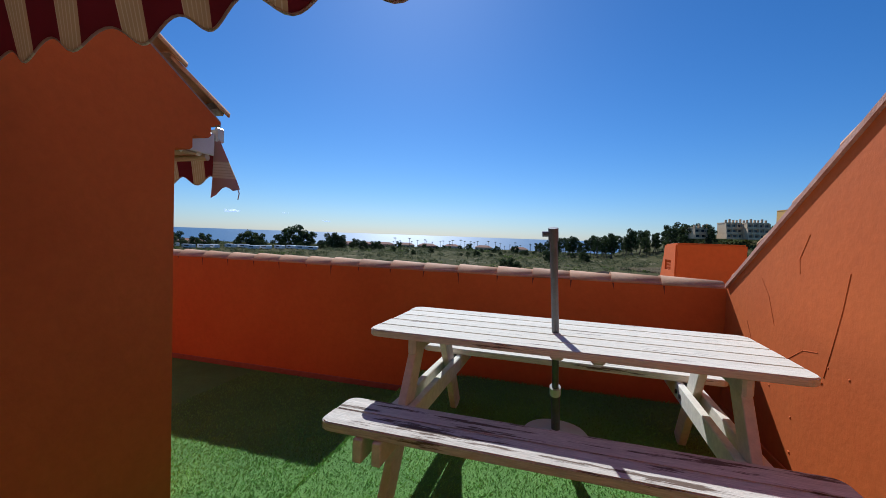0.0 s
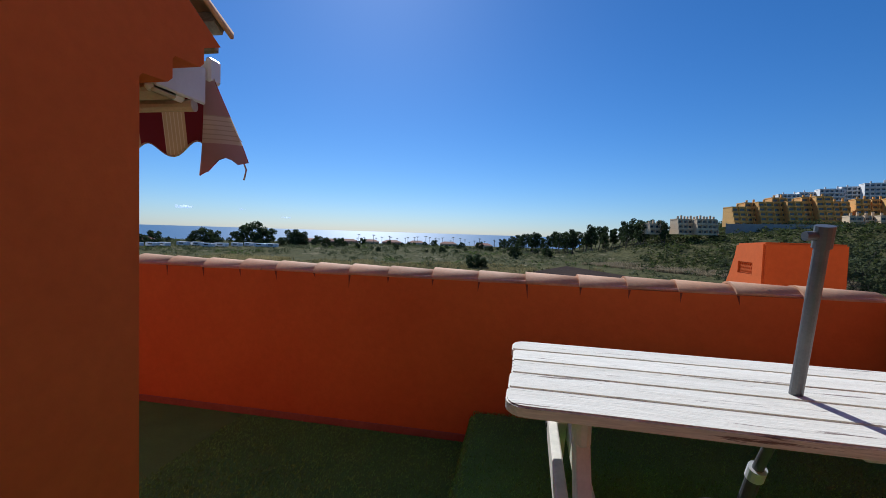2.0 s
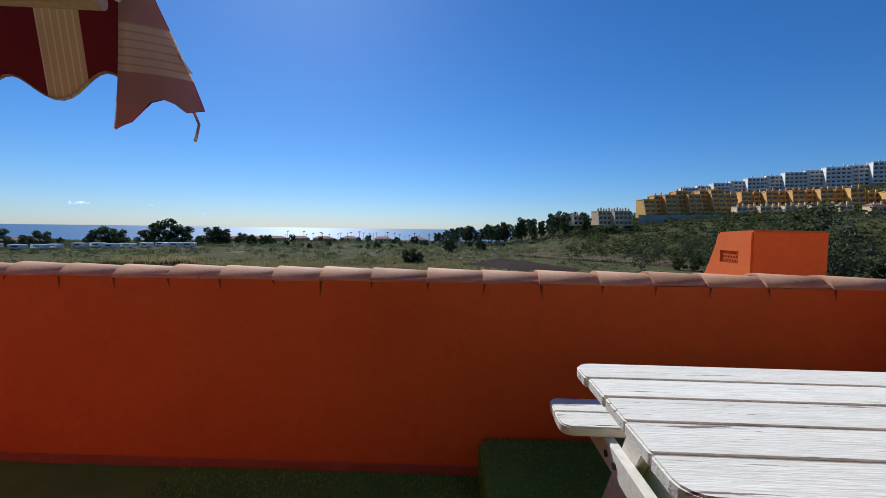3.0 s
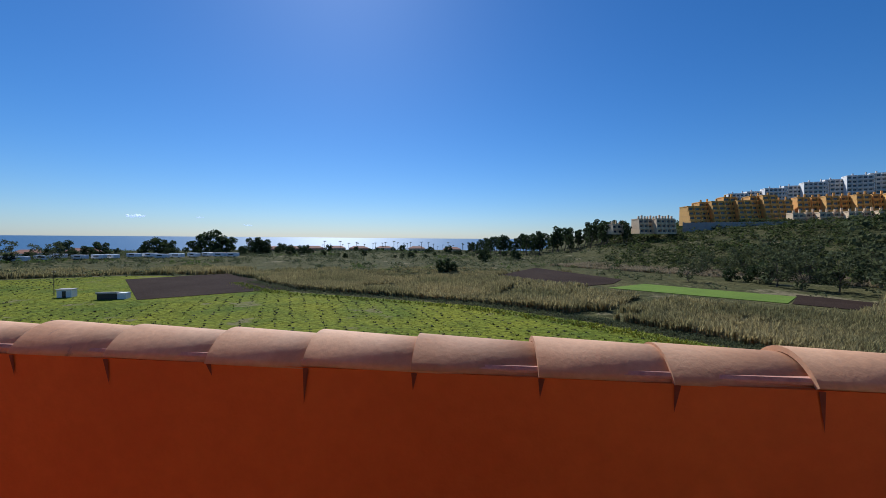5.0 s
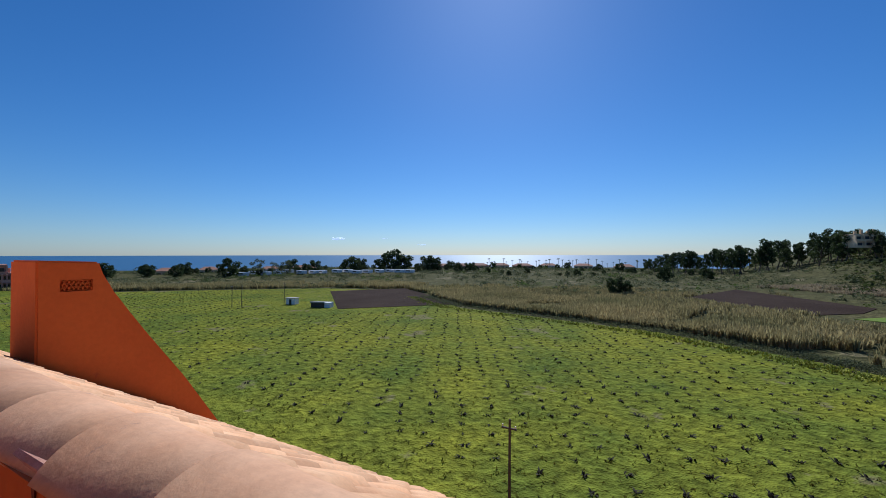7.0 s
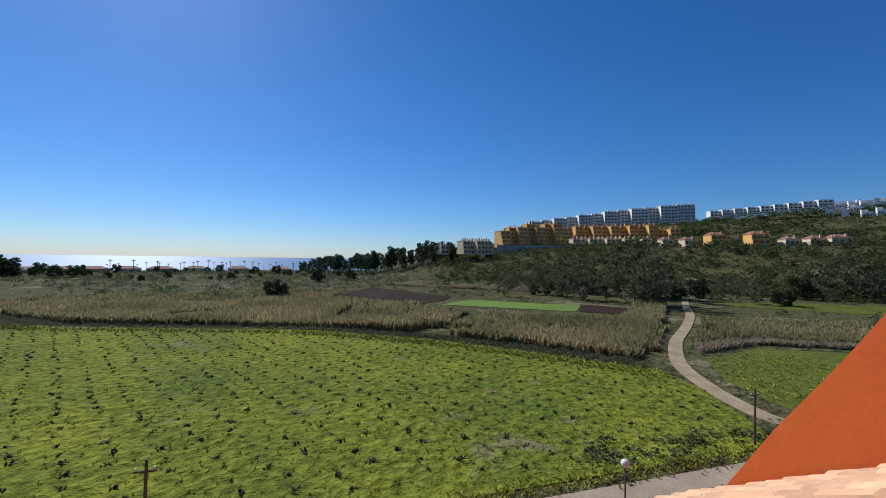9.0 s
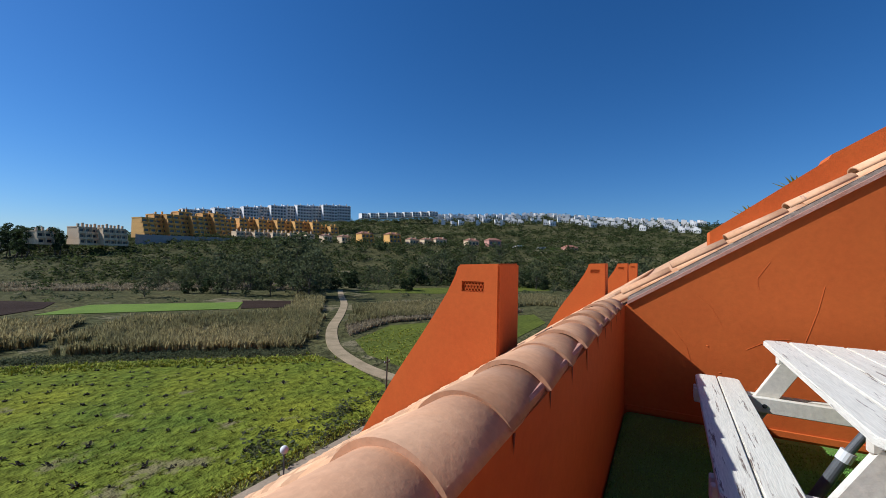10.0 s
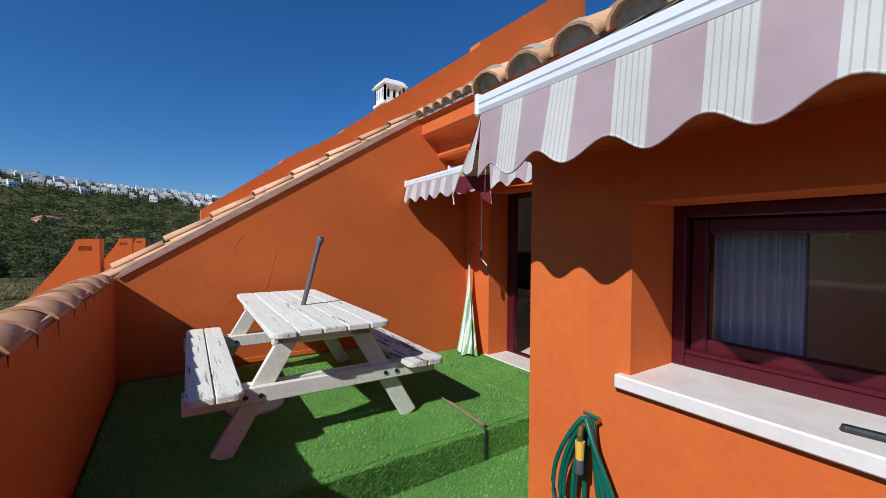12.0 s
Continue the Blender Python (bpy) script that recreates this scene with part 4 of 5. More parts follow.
for name, mate, off, lab in (("torn_end", CLOTH, -0.005, "torn end folded back and hanging down"), ("torn_end_lining", CLOTH_IN, 0.0, "wine red inside of the torn end")):
    rows_pts = []
    for i in range(15):
        f = i / 14
        row = []
        for k in range(11):
            a = k / 10
            w = (0.025 + 0.155 * f) * (a - 0.12)
            drop = (0.37 - 0.06 * a - 0.035 * max(0, math.sin(a * 7.0 - 2.4))) * f
            row.append((drop, 0.50 * w - 0.02 - 0.03 * math.sin(a * 2.6) * f + off, 0.80 * w + 0.01 * math.sin(a * 6 + f * 3) * f))
        rows_pts.append(row)
    torn = smooth(part(name, cloth_sheet(rows_pts), mate, window_awning, lab))
    torn.matrix_basis = Matrix.Translation((-1.668, -1.555, 2.03)) @ Matrix.Rotation(math.pi / 2, 4, "Y")
part("loose_cord", bent([(-1.60, -1.49, 1.78), (-1.585, -1.48, 1.73), (-1.575, -1.475, 1.70), (-1.585, -1.475, 1.66)], 0.0035, 6), CLOTH, window_awning, "frayed hem cord")

crank = thing("awning_crank", "white metal crank rod hanging from the door awning", "crank rod", (1.04, -3.72, 1.14))
part("hook", bent([(0, 0, 1.05), (0.012, 0, 1.085), (0, 0, 1.11), (-0.012, 0.0, 1.085)], 0.005), WHITE_METAL, crank)
part("rod", rod((0, 0, 0.17), (0, 0, 1.06), 0.0075, sides=10), WHITE_METAL, crank)
part("crank_arm", bent([(0, 0, 0.17), (0.002, 0, 0.14), (-0.05, -0.045, 0.06), (-0.055, -0.05, 0.04)], 0.0075), WHITE_METAL, crank)
part("grip", rod((-0.055, -0.05, 0.05), (-0.056, -0.051, -0.07), 0.013, sides=12), BLACK, crank, "black plastic grip")
part("joint", rod((0, 0, 0.16), (0, 0, 0.235), 0.012, sides=10), BLACK, crank)

# ---- hammock hanging on the wall ----
ham = thing("hammock", "furled green and white striped hammock hanging on the orange wall", "hammock", (1.42, -3.80, 0.02))
ham_rows = []
for i in range(25):
    f = i / 24
    wide = 0.012 + 0.145 * f ** 1.35
    row = []
    for k in range(49):
        a = k / 48 * math.tau
        fold = 1 + 0.22 * math.sin(a * 7 + 2 * f) * min(1, f * 2)
        row.append((wide * math.cos(a) * fold - 0.10 * f ** 1.6, 0.55 * wide * math.sin(a) * fold + 0.10 * f ** 1.6 - 0.02, 1.14 * (1 - f) + 0.012 + 0.02 * math.sin(a * 3) * f))
    ham_rows.append(row)
smooth(part("cloth", cloth_sheet(ham_rows), HAMMOCK, ham))
part("cord_bundle", rod((0.004, -0.02, 1.13), (0.01, -0.05, 1.36), 0.010, 0.007, sides=8), mat("rope", (0.10, 0.10, 0.10), (0.16, 0.16, 0.15), 30, 0.9, 0.5, 120), ham, "dark grey gathered cords")
part("hook", bent([(0.01, -0.13, 1.44), (0.01, -0.06, 1.43), (0.01, -0.04, 1.39), (0.01, -0.055, 1.36), (0.01, -0.07, 1.375)], 0.006), BLACK, ham, "black iron wall hook")

# ---- window with marble sill ----
setting("sill_window", box(-3.9, -2.012, -2.32, -1.925, 0.955, 1.008, 0.006), MARBLE, "veined white marble window sill", "sill")
win = tagged(new("window_1"), "dark wine-red wooden sliding window with reflecting panes", "window", kind="structure")


def frame_ring(x0, x1, y0, y1, z0, z1, w, bevel=0.006):
    bm = bmesh.new()
    block(bm, x0, x0 + w, y0, y1, z0, z1, bevel)
    block(bm, x1 - w, x1, y0, y1, z0, z1, bevel)
    block(bm, x0 + w, x1 - w, y0, y1, z0, z0 + w, bevel)
    block(bm, x0 + w, x1 - w, y0, y1, z1 - w, z1, bevel)
    return bm


part("window_frame", frame_ring(-3.75, -2.06, -2.33, -2.25, 1.008, 1.66, 0.05), RED_WOOD, win)
part("track", box(-3.70, -2.11, -2.30, -2.26, 1.058, 1.075, 0.003), RED_WOOD, win)
for x0, x1, y in ((-2.95, -2.115, -2.30), (-3.70, -2.87, -2.325)):
    sash = part("sash", frame_ring(x0, x1, y - 0.018, y + 0.018, 1.066, 1.608, 0.062, 0.008), RED_WOOD, win)
    pane = part("pane", box(x0 + 0.062, x1 - 0.062, y - 0.004, y + 0.004, 1.128, 1.546), GLASS, sash, "clear reflecting glass")
    pane.visible_shadow = False
CURTAIN = mat("curtain_cloth", (0.92, 0.92, 0.92), (0.88, 0.88, 0.88), 6, 0.95, 0.2, 80, grain=0.05, leafy=0.35)
for x0, x1, shade in ((-2.45, -2.15, 0), (-3.6, -3.1, 1)):
    rows_pts = [[(x0 + (x1 - x0) * k / 60, -2.42 + 0.03 * math.sin(k * 0.85) * (0.5 + i / 16) + 0.012 * math.sin(k * 0.31), 1.75 - 0.85 * i / 8) for k in range(61)] for i in range(9)]
    drape = tagged(smooth(part("curtain", cloth_sheet(rows_pts), CURTAIN)), "pale grey curtain hanging in folds behind the window", "curtain", "curtains")
    sol = drape.modifiers.new("thickness", "SOLIDIFY")
    sol.thickness = 0.003
part_rod = tagged(part("curtain_rail", rod((-3.7, -2.42, 1.76), (-2.05, -2.42, 1.76), 0.01), WHITE_METAL), "white curtain rail behind the window", "curtain rail")

brush = thing("scraper", "cleaning scraper with a black handle lying on the marble sill", "scraper", (-2.70, -2.04, 1.008), turn=8)
part("handle", box(-0.085, 0.075, -0.012, 0.012, 0.0, 0.020, 0.008, segments=2), BLACK, brush, "black rubber handle")
part("shaft", box(-0.20, -0.083, -0.009, 0.009, 0.004, 0.014, 0.003), WHITE_METAL, brush)
part("blade", box(-0.235, -0.198, -0.05, 0.05, 0.002, 0.016, 0.003), WHITE, brush, "white plastic blade")

# ---- garden hose on its tap ----
HOSE = mat("green_hose", (0.015, 0.13, 0.085), (0.012, 0.10, 0.07), 20, 0.4, 0.2, 150)
BRASS = mat("brass", (0.55, 0.38, 0.14), (0.45, 0.30, 0.10), 15, 0.35, 0.1, 90, metal=0.9)
hose = thing("garden_hose", "coiled green garden hose hanging from a brass wall tap", "garden hose", (-1.93, -1.96, 0.0))
r4 = random.Random(8)
for k in range(6):
    w = 0.035 + 0.017 * k + r4.uniform(-0.01, 0.01)
    low = 0.18 + 0.03 * k
    pts = []
    for j in range(33):
        a = math.pi / 2 + math.tau * j / 32
        pts.append((w * math.cos(a) * (1.15 - 0.75 * math.sin(a)), 0.045 + 0.012 * k + 0.01 * math.sin(3 * a), (0.80 + low) / 2 + (0.80 - low) / 2 * math.sin(a) + 0.004 * k))
    smooth(part("coil", bent(pts, 0.0095, 8), HOSE, hose))
part("tap", rod((0, -0.002, 0.79), (0, 0.10, 0.79), 0.014, sides=12), BRASS, hose, "brass wall tap")
part("spout", bent([(0, 0.09, 0.79), (0, 0.115, 0.785), (0, 0.12, 0.76), (0, 0.12, 0.735)], 0.012), BRASS, hose)
part("connector", rod((0, 0.12, 0.735), (0, 0.12, 0.665), 0.019, 0.016, sides=14), mat("yellow_plastic", (0.75, 0.48, 0.05), (0.68, 0.42, 0.04), 20, 0.5, 0.1, 90), hose, "yellow hose connector")
part("sleeve", rod((0, 0.12, 0.665), (0, 0.12, 0.61), 0.016, sides=12), GREY_METAL, hose)
part("handle", box(-0.035, 0.035, 0.05, 0.062, 0.815, 0.828, 0.004), HOSE, hose, "green tap lever")

# ---- door: fixed frame, sliding leaf pushed aside, room beyond ----
door = tagged(new("door_1"), "dark wine-red framed glass terrace door standing open", "door", kind="structure")
df = bmesh.new()
block(df, -0.70, -0.64, -4.33, -4.25, 0.012, 2.12, 0.006)
block(df, 1.02, 1.14, -4.33, -4.25, 0.012, 2.12, 0.006)
block(df, -0.64, 1.02, -4.33, -4.25, 2.06, 2.12, 0.006)
block(df, -0.64, 1.02, -4.33, -4.25, 0.012, 0.035, 0.004)
part("door_frame", df, RED_WOOD, door)
tv = thing("television", "black flat television standing on a white console in the room", "television", (2.10, -5.82, 0.39))
part("screen", box(-0.47, 0.47, -0.02, 0.02, 0.23, 0.90, 0.008), mat("screen_black", (0.008, 0.008, 0.009), (0.012, 0.012, 0.012), 5, 0.15, 0, 50), tv)
part("stand", box(-0.14, 0.14, -0.08, 0.08, 0.0, 0.02, 0.006), BLACK, tv)
part("neck", box(-0.03, 0.03, -0.015, 0.015, 0.015, 0.25), BLACK, tv)
console = thing("console", "low white wall console under the television", "console", (1.75, -5.84, -0.39))
part("top", box(-0.9, 0.9, -0.22, 0.22, 0.73, 0.78, 0.006), WHITE, console)
for x in (-0.85, 0.85):
    part("side_panel", box(x - 0.02, x + 0.02, -0.2, 0.2, 0.38, 0.73, 0.004), WHITE, console)

# ---- a cane lying along the edge of the turf ----
cane = thing("cane", "short brown bamboo cane lying on the edge of the turf step", "cane", (-0.80, -2.28, PLAT + 0.012))
for k in range(4):
    a = 0.14 * k
    part("segment", rod((a, -0.05 * a, 0.002), (a + 0.137, -0.05 * (a + 0.137), 0.002), 0.011, 0.010, sides=8), mat("bamboo", (0.30, 0.19, 0.11), (0.22, 0.13, 0.08), 14, 0.7, 0.3, 60) if k == 0 else bpy.data.materials["bamboo"], cane)

# ---- white ventilation turret on the far roof ----
turret = thing("chimney_turret", "white chimney turret with arched openings on an orange shaft", "chimney", (6.1, -4.9, 4.40))
turret.scale = (0.70, 0.70, 0.70)
part("shaft", box(-0.36, 0.36, -0.36, 0.36, -1.2, 0.42, 0.01), RENDER, turret, "orange rendered shaft")
part("ledge", box(-0.44, 0.44, -0.44, 0.44, 0.42, 0.52, 0.015), WHITE, turret)
for i in range(4):
    wall_m = Matrix.Rotation(i * math.pi / 2, 4, "Z")
    bm = bmesh.new()
    block(bm, -0.38, 0.38, 0.31, 0.38, 0.52, 0.66, 0, wall_m)
    block(bm, -0.38, 0.38, 0.31, 0.38, 0.96, 1.06, 0, wall_m)
    for x in (-0.33, -0.11, 0.11, 0.33):
        block(bm, x - 0.05, x + 0.05, 0.31, 0.38, 0.66, 0.96, 0, wall_m)
    for x in (-0.22, 0.0, 0.22):
        for sgn in (-1, 1):
            block(bm, x + sgn * 0.06 - 0.028, x + sgn * 0.06 + 0.028, 0.315, 0.375, 0.91, 0.96, 0.012, wall_m)
    part("arcade", bm, WHITE, turret)
part("core", box(-0.2, 0.2, -0.2, 0.2, 0.5, 1.05), BLACK, turret)
part("eave", box(-0.47, 0.47, -0.47, 0.47, 1.06, 1.12, 0.015), WHITE, turret)
dome = bmesh.new()
prev = None
for h, r in ((1.12, 0.43), (1.20, 0.40), (1.28, 0.33), (1.34, 0.22), (1.37, 0.10)):
    ring = [dome.verts.new((r * sx, r * sy, h)) for sx, sy in ((-1, -1), (1, -1), (1, 1), (-1, 1))]
    if prev:
        for a in range(4):
            dome.faces.new((prev[a], prev[(a + 1) % 4], ring[(a + 1) % 4], ring[a]))
    prev = ring
dome.faces.new(prev)
part("dome", dome, WHITE, turret)

# ---- agaves on the neighbouring terrace, over the party wall ----
AGAVE = mat("agave_leaf", (0.16, 0.22, 0.06), (0.22, 0.27, 0.10), 6, 0.6, 0.2, 60)
for x, y, z, s in ((4.2, -1.45, 2.0, 0.5), (4.3, -1.90, 2.36, 0.5)):
    ag = thing("agave", "spiky green agave showing over the party wall", "plant", (x, y, z), group="agaves on the next terrace")
    part("stem", rod((0, 0, -0.35), (0, 0, 0.12), 0.06, 0.04), BARK, ag)
    for k in range(16):
        a, lean = k * 2.4, 0.35 + 0.05 * (k % 6)
        bm = bmesh.new()
        tip = Vector((math.cos(a) * lean, math.sin(a) * lean, 0.75 - 0.4 * lean)) * s
        w = Vector((-math.sin(a), math.cos(a), 0)) * 0.035 * s / 0.6
        mid = tip * 0.5 + Vector((0, 0, 0.05))
        v = [bm.verts.new(p) for p in (-w * 0.6, mid - w, tip, mid + w, w * 0.6, mid - Vector((0, 0, 0.02)))]
        for f in ((0, 1, 5), (1, 2, 5), (2, 3, 5), (3, 4, 5), (4, 0, 5)):
            bm.faces.new([v[i] for i in f])
        part("leaf", bm, AGAVE, ag)

# ---- pile of the artificial turf ----
rg = np.random.default_rng(11)
blade_v = np.array([(-0.0045, 0, 0), (0.0045, 0, 0), (0.004, 0.008, 1.0)])
blade_t = np.array([(0, 1, 2)])
n_blades = 150000
bx, by = rg.uniform(-2.6, 1.5, n_blades), rg.uniform(-3.9, -0.10, n_blades)
on = (bx > -0.795) & (by > -2.84)
on_face = 26000
keep = ~((bx < -1.58) & (by < -1.95)) & ~((np.abs(bx + 0.8) < 0.012) | ((np.abs(by + 2.85) < 0.012) & (bx > -0.8)))
bz = np.where(on, PLAT - 0.004, -0.002)
bx[:on_face], bz[:on_face], keep[:on_face] = -0.803, rg.uniform(0.0, PLAT - 0.03, on_face), True
by[:on_face] = rg.uniform(-2.80, -0.12, on_face)
rows_b = np.stack([bx, by, bz, np.ones(n_blades), rg.uniform(0.008, 0.018, n_blades), rg.uniform(0, 6.28, n_blades)], 1)[keep]
scatter("turf_pile", [(blade_v + (0, 0, 0), blade_t), (blade_v * (1, 1, 1) + np.array([(0, 0, 0), (0, 0, 0), (0.006, 0, 0)]), blade_t)], rows_b, BLADES, "short green plastic blades of the artificial turf", "artificial turf")

# the two strips of turf part under the cane
part("seam", box(-0.818, -0.797, -2.294, -2.278, 0.012, PLAT - 0.008, 0.004), BLACK, platform, "dark open seam in the turf")


# ---- plants of the fields ----
def inside(x, y, outline):
    hit = False
    for i in range(len(outline)):
        (x1, y1), (x2, y2) = outline[i], outline[i - 1]
        if (y1 > y) != (y2 > y) and x < (x2 - x1) * (y - y1) / (y2 - y1) + x1:
            hit = not hit
    return hit


def near_line(x, y, line, d):
    for (x1, y1), (x2, y2) in zip(line, line[1:]):
        t = max(0, min(1, ((x - x1) * (x2 - x1) + (y - y1) * (y2 - y1)) / ((x2 - x1) ** 2 + (y2 - y1) ** 2)))
        if math.hypot(x - x1 - t * (x2 - x1), y - y1 - t * (y2 - y1)) < d:
            return True
    return False


def twigs(n, seed, thick=0.05, spread=0.5, up=1.0, droop=0.0):
    """n thin tapering shoots from one foot."""
    r = np.random.default_rng(seed)
    vs, ts = [], []
    for i in range(n):
        a, lean = r.uniform(0, 6.28), r.uniform(0.1, 1.0) * spread
        foot = np.array([r.normal(0, 0.12), r.normal(0, 0.12), 0])
        tip = foot + np.array([math.cos(a) * lean, math.sin(a) * lean, up * r.uniform(0.6, 1.0)])
        mid = (foot + tip) / 2 + np.array([0, 0, 0.12 * up])
        side_v = np.array([-math.sin(a), math.cos(a), 0]) * thick
        b = len(vs)
        vs += [foot - side_v, foot + side_v, mid + side_v * 0.8, mid - side_v * 0.8, tip + np.array([0, 0, -droop])]
        ts += [(b, b + 1, b + 2), (b, b + 2, b + 3), (b + 3, b + 2, b + 4)]
    return np.array(vs), np.array(ts)


r5 = random.Random(21)
# vine stumps in crooked rows
ca, sa = math.cos(radians(27)), math.sin(radians(27))
vines = []
BROWN_SURROUND = swing([(-100, 92), (-84, 55), (-58, 50), (-46, 70), (-70, 100)])
for i in range(-108, 90):
    for j in range(0, 122):
        u, v = i * 2.0 + r5.uniform(-0.25, 0.25), j * 1.5 + r5.uniform(-0.2, 0.2)
        x, y = u * ca - v * sa, 10 + u * sa + v * ca
        if inside(x, y, MEADOW_EDGE) and not inside(x, y, BROWN_1) and y > 19 and x > -150 and r5.random() < 0.9 and not inside(x, y, BROWN_SURROUND):
            s = r5.uniform(0.42, 0.9)
            vines.append((x, y, G + 0.05, s, s * r5.uniform(0.34, 0.62), r5.uniform(0, 6.28)))
scatter("vine_stumps", [twigs(9, k, 0.075, 0.55, 0.55, 0.12) for k in range(6)], vines, VINE, "rows of dark gnarled vine stumps in the meadow", "vines")
# grass tufts over the meadow
tufts = []
while len(tufts) < 12000:
    x, y = r5.uniform(-120, 32), 5.0 + 88 * r5.random() ** 1.7
    if inside(x, y, MEADOW_EDGE) and not inside(x, y, BROWN_1) and noise.noise((x * 0.12, y * 0.12, 0)) > -0.25:
        tufts.append((x, y, G + 0.05, r5.uniform(0.12, 0.35), r5.uniform(0.05, 0.16), r5.uniform(0, 6.28)))
scatter("meadow_grass", [twigs(6, 20 + k, 0.11, 0.8, 1.0) for k in range(4)], tufts, TUFT, "tufts of bright green meadow grass", "grass")
# yellow flowers along the road and the edge of the meadow
YELLOW = mat("yellow_flowers", (0.42, 0.40, 0.02), (0.28, 0.32, 0.03), 0.5, 0.9, 0, 5, island=0.4)
flowers = [(r5.uniform(3, 40), 17.3 + r5.gauss(0, 0.35), G + 0.06, r5.uniform(0.1, 0.28), r5.uniform(0.1, 0.25), r5.uniform(0, 6.28)) for k in range(1100)]
for (x1, y1), (x2, y2) in zip([(31, 33), (21, 44.5), (11, 54), (-4, 64), (-41, 74)], [(21, 44.5), (11, 54), (-4, 64), (-41, 74), (-58, 88)]):
    for k in range(420):
        t = r5.random()
        flowers.append((x1 + (x2 - x1) * t + r5.gauss(-1.0, 0.8), y1 + (y2 - y1) * t + r5.gauss(-1.2, 0.8), G + 0.06, r5.uniform(0.15, 0.5), r5.uniform(0.15, 0.4), r5.uniform(0, 6.28)))
for k in range(900):
    x, y = r5.uniform(31, 52), r5.uniform(19, 36)
    if inside(x, y, RIGHT_1):
        flowers.append((x, y, G + 0.05, r5.uniform(0.15, 0.4), r5.uniform(0.1, 0.3), r5.uniform(0, 6.28)))
scatter("yellow_flowers", [twigs(7, 40 + k, 0.10, 0.8, 1.0) for k in range(3)], flowers, YELLOW, "yellow flowering weeds along the road and field edges", "flowers")

# reed beds
CLEAR = [BROWN_1, BROWN_2, GREEN_2, BROWN_3, MEADOW_EDGE]


def reed_bed(name, line, near, far, count, tall, material, label, seed):
    r = random.Random(seed)
    tall *= 0.72
    out = []
    while len(out) < count:
        i = r.randrange(len(line) - 1)
        (x1, y1), (x2, y2) = line[i], line[i + 1]
        t, d = r.random(), near + (far - near) * r.random() ** 1.3
        n_len = math.hypot(x2 - x1, y2 - y1)
        if r.random() > n_len / 60:
            continue
        x, y = x1 + (x2 - x1) * t + (y2 - y1) / n_len * d * -1, y1 + (y2 - y1) * t + (x2 - x1) / n_len * d
        if any(inside(x, y, c) for c in CLEAR) or near_line(x, y, TRACK, 2.2) or noise.noise((x * 0.06, y * 0.06, 2)) < -0.42:
            continue
        h = tall * r.uniform(0.65, 1.1) * (0.8 + 0.4 * noise.noise((x * 0.05, y * 0.05, 9)))
        out.append((x, y, G, r.uniform(0.8, 1.5), h, r.uniform(0, 6.28)))
    return scatter(name, [twigs(11, 60 + k + seed, 0.055, 0.62, 1.0, 0.10) for k in range(5)], out, material, label, "reeds")


EDGE = swing([(-58, 90), (-41, 77), (-4, 67), (12, 57), (22, 47.5), (32, 37)])
reed_bed("reed_bed", EDGE, 0.5, 26, 9500, 3.1, REED, "dense bed of tall olive-brown reeds beside the meadow", 1)
reed_bed("reed_bed", swing([(-200, 22), (-146, 56), (-101, 98), (-75, 103), (-56, 92)]), 0.5, 22, 5200, 3.2, REED, "belt of grey-green reeds behind the fields", 2)
reed_bed("reed_bed", swing([(38, 38), (54, 41), (84, 25), (110, 12)]), 2.0, 24, 4600, 2.6, REED, "reeds on the far side of the track", 3)
reed_bed("dry_reed_bed", swing([(39, 36.5), (54, 39.5), (84, 23.5), (110, 10)]), 0.5, 5, 1500, 1.7, REED_DRY, "fringe of pale dry reeds", 4)
reed_bed("dry_reed_bed", swing([(33, 37), (58, 56), (84, 80)]), 2.2, 9, 1300, 3.0, REED, "reeds along the dirt track", 5)
reed_bed("rough_reeds", swing([(-40, 100), (20, 95), (0, 130), (-60, 130)]), 0, 45, 3500, 2.0, REED, "patchy reeds and rough grass", 6)
reed_bed("rough_reeds", swing([(20, 165), (60, 130), (95, 100)]), 0, 30, 2600, 2.2, REED_DRY, "pale dry reeds at the foot of the hill", 7)
weeds = []
for (x1, y1), (x2, y2) in zip(EDGE, EDGE[1:]):
    for k in range(420):
        t = r5.random()
        weeds.append((x1 + (x2 - x1) * t + r5.gauss(-0.8, 1.0), y1 + (y2 - y1) * t + r5.gauss(-0.9, 1.0), G, r5.uniform(0.4, 0.9), r5.uniform(0.2, 0.5), r5.uniform(0, 6.28)))
scatter("ditch_weeds", [leaf_cloud(14, 70 + k, 0.16) for k in range(4)], weeds, LEAF_GREY, "grey-green weeds along the ditch before the reeds", "weeds")

# scrub
LOW_SHRUB = [leaf_cloud(46, 80 + k, 0.115, (1, 1, 0.75), 0.35) for k in range(6)]
low, bright, hill = [], [], []
while len(low) < 4600:
    az, r = r5.uniform(-72, 80), 100 + 260 * math.sqrt(r5.random())
    x, y = at_polar(az, r)
    if any(inside(x, y, c) for c in CLEAR + [RIGHT_2]) or near_line(x, y, TRACK, 4) or (az < 5 and r > 335):
        continue
    g = noise.noise((x * 0.025, y * 0.025, 5))
    if g < -0.15 and r5.random() < 0.75:
        continue
    s = r5.uniform(1.2, 3.6)
    (bright if g > 0.22 and r5.random() < 0.5 else low).append((x, y, ground_z(x, y) - 0.2, s, s * r5.uniform(0.5, 0.8), r5.uniform(0, 6.28)))
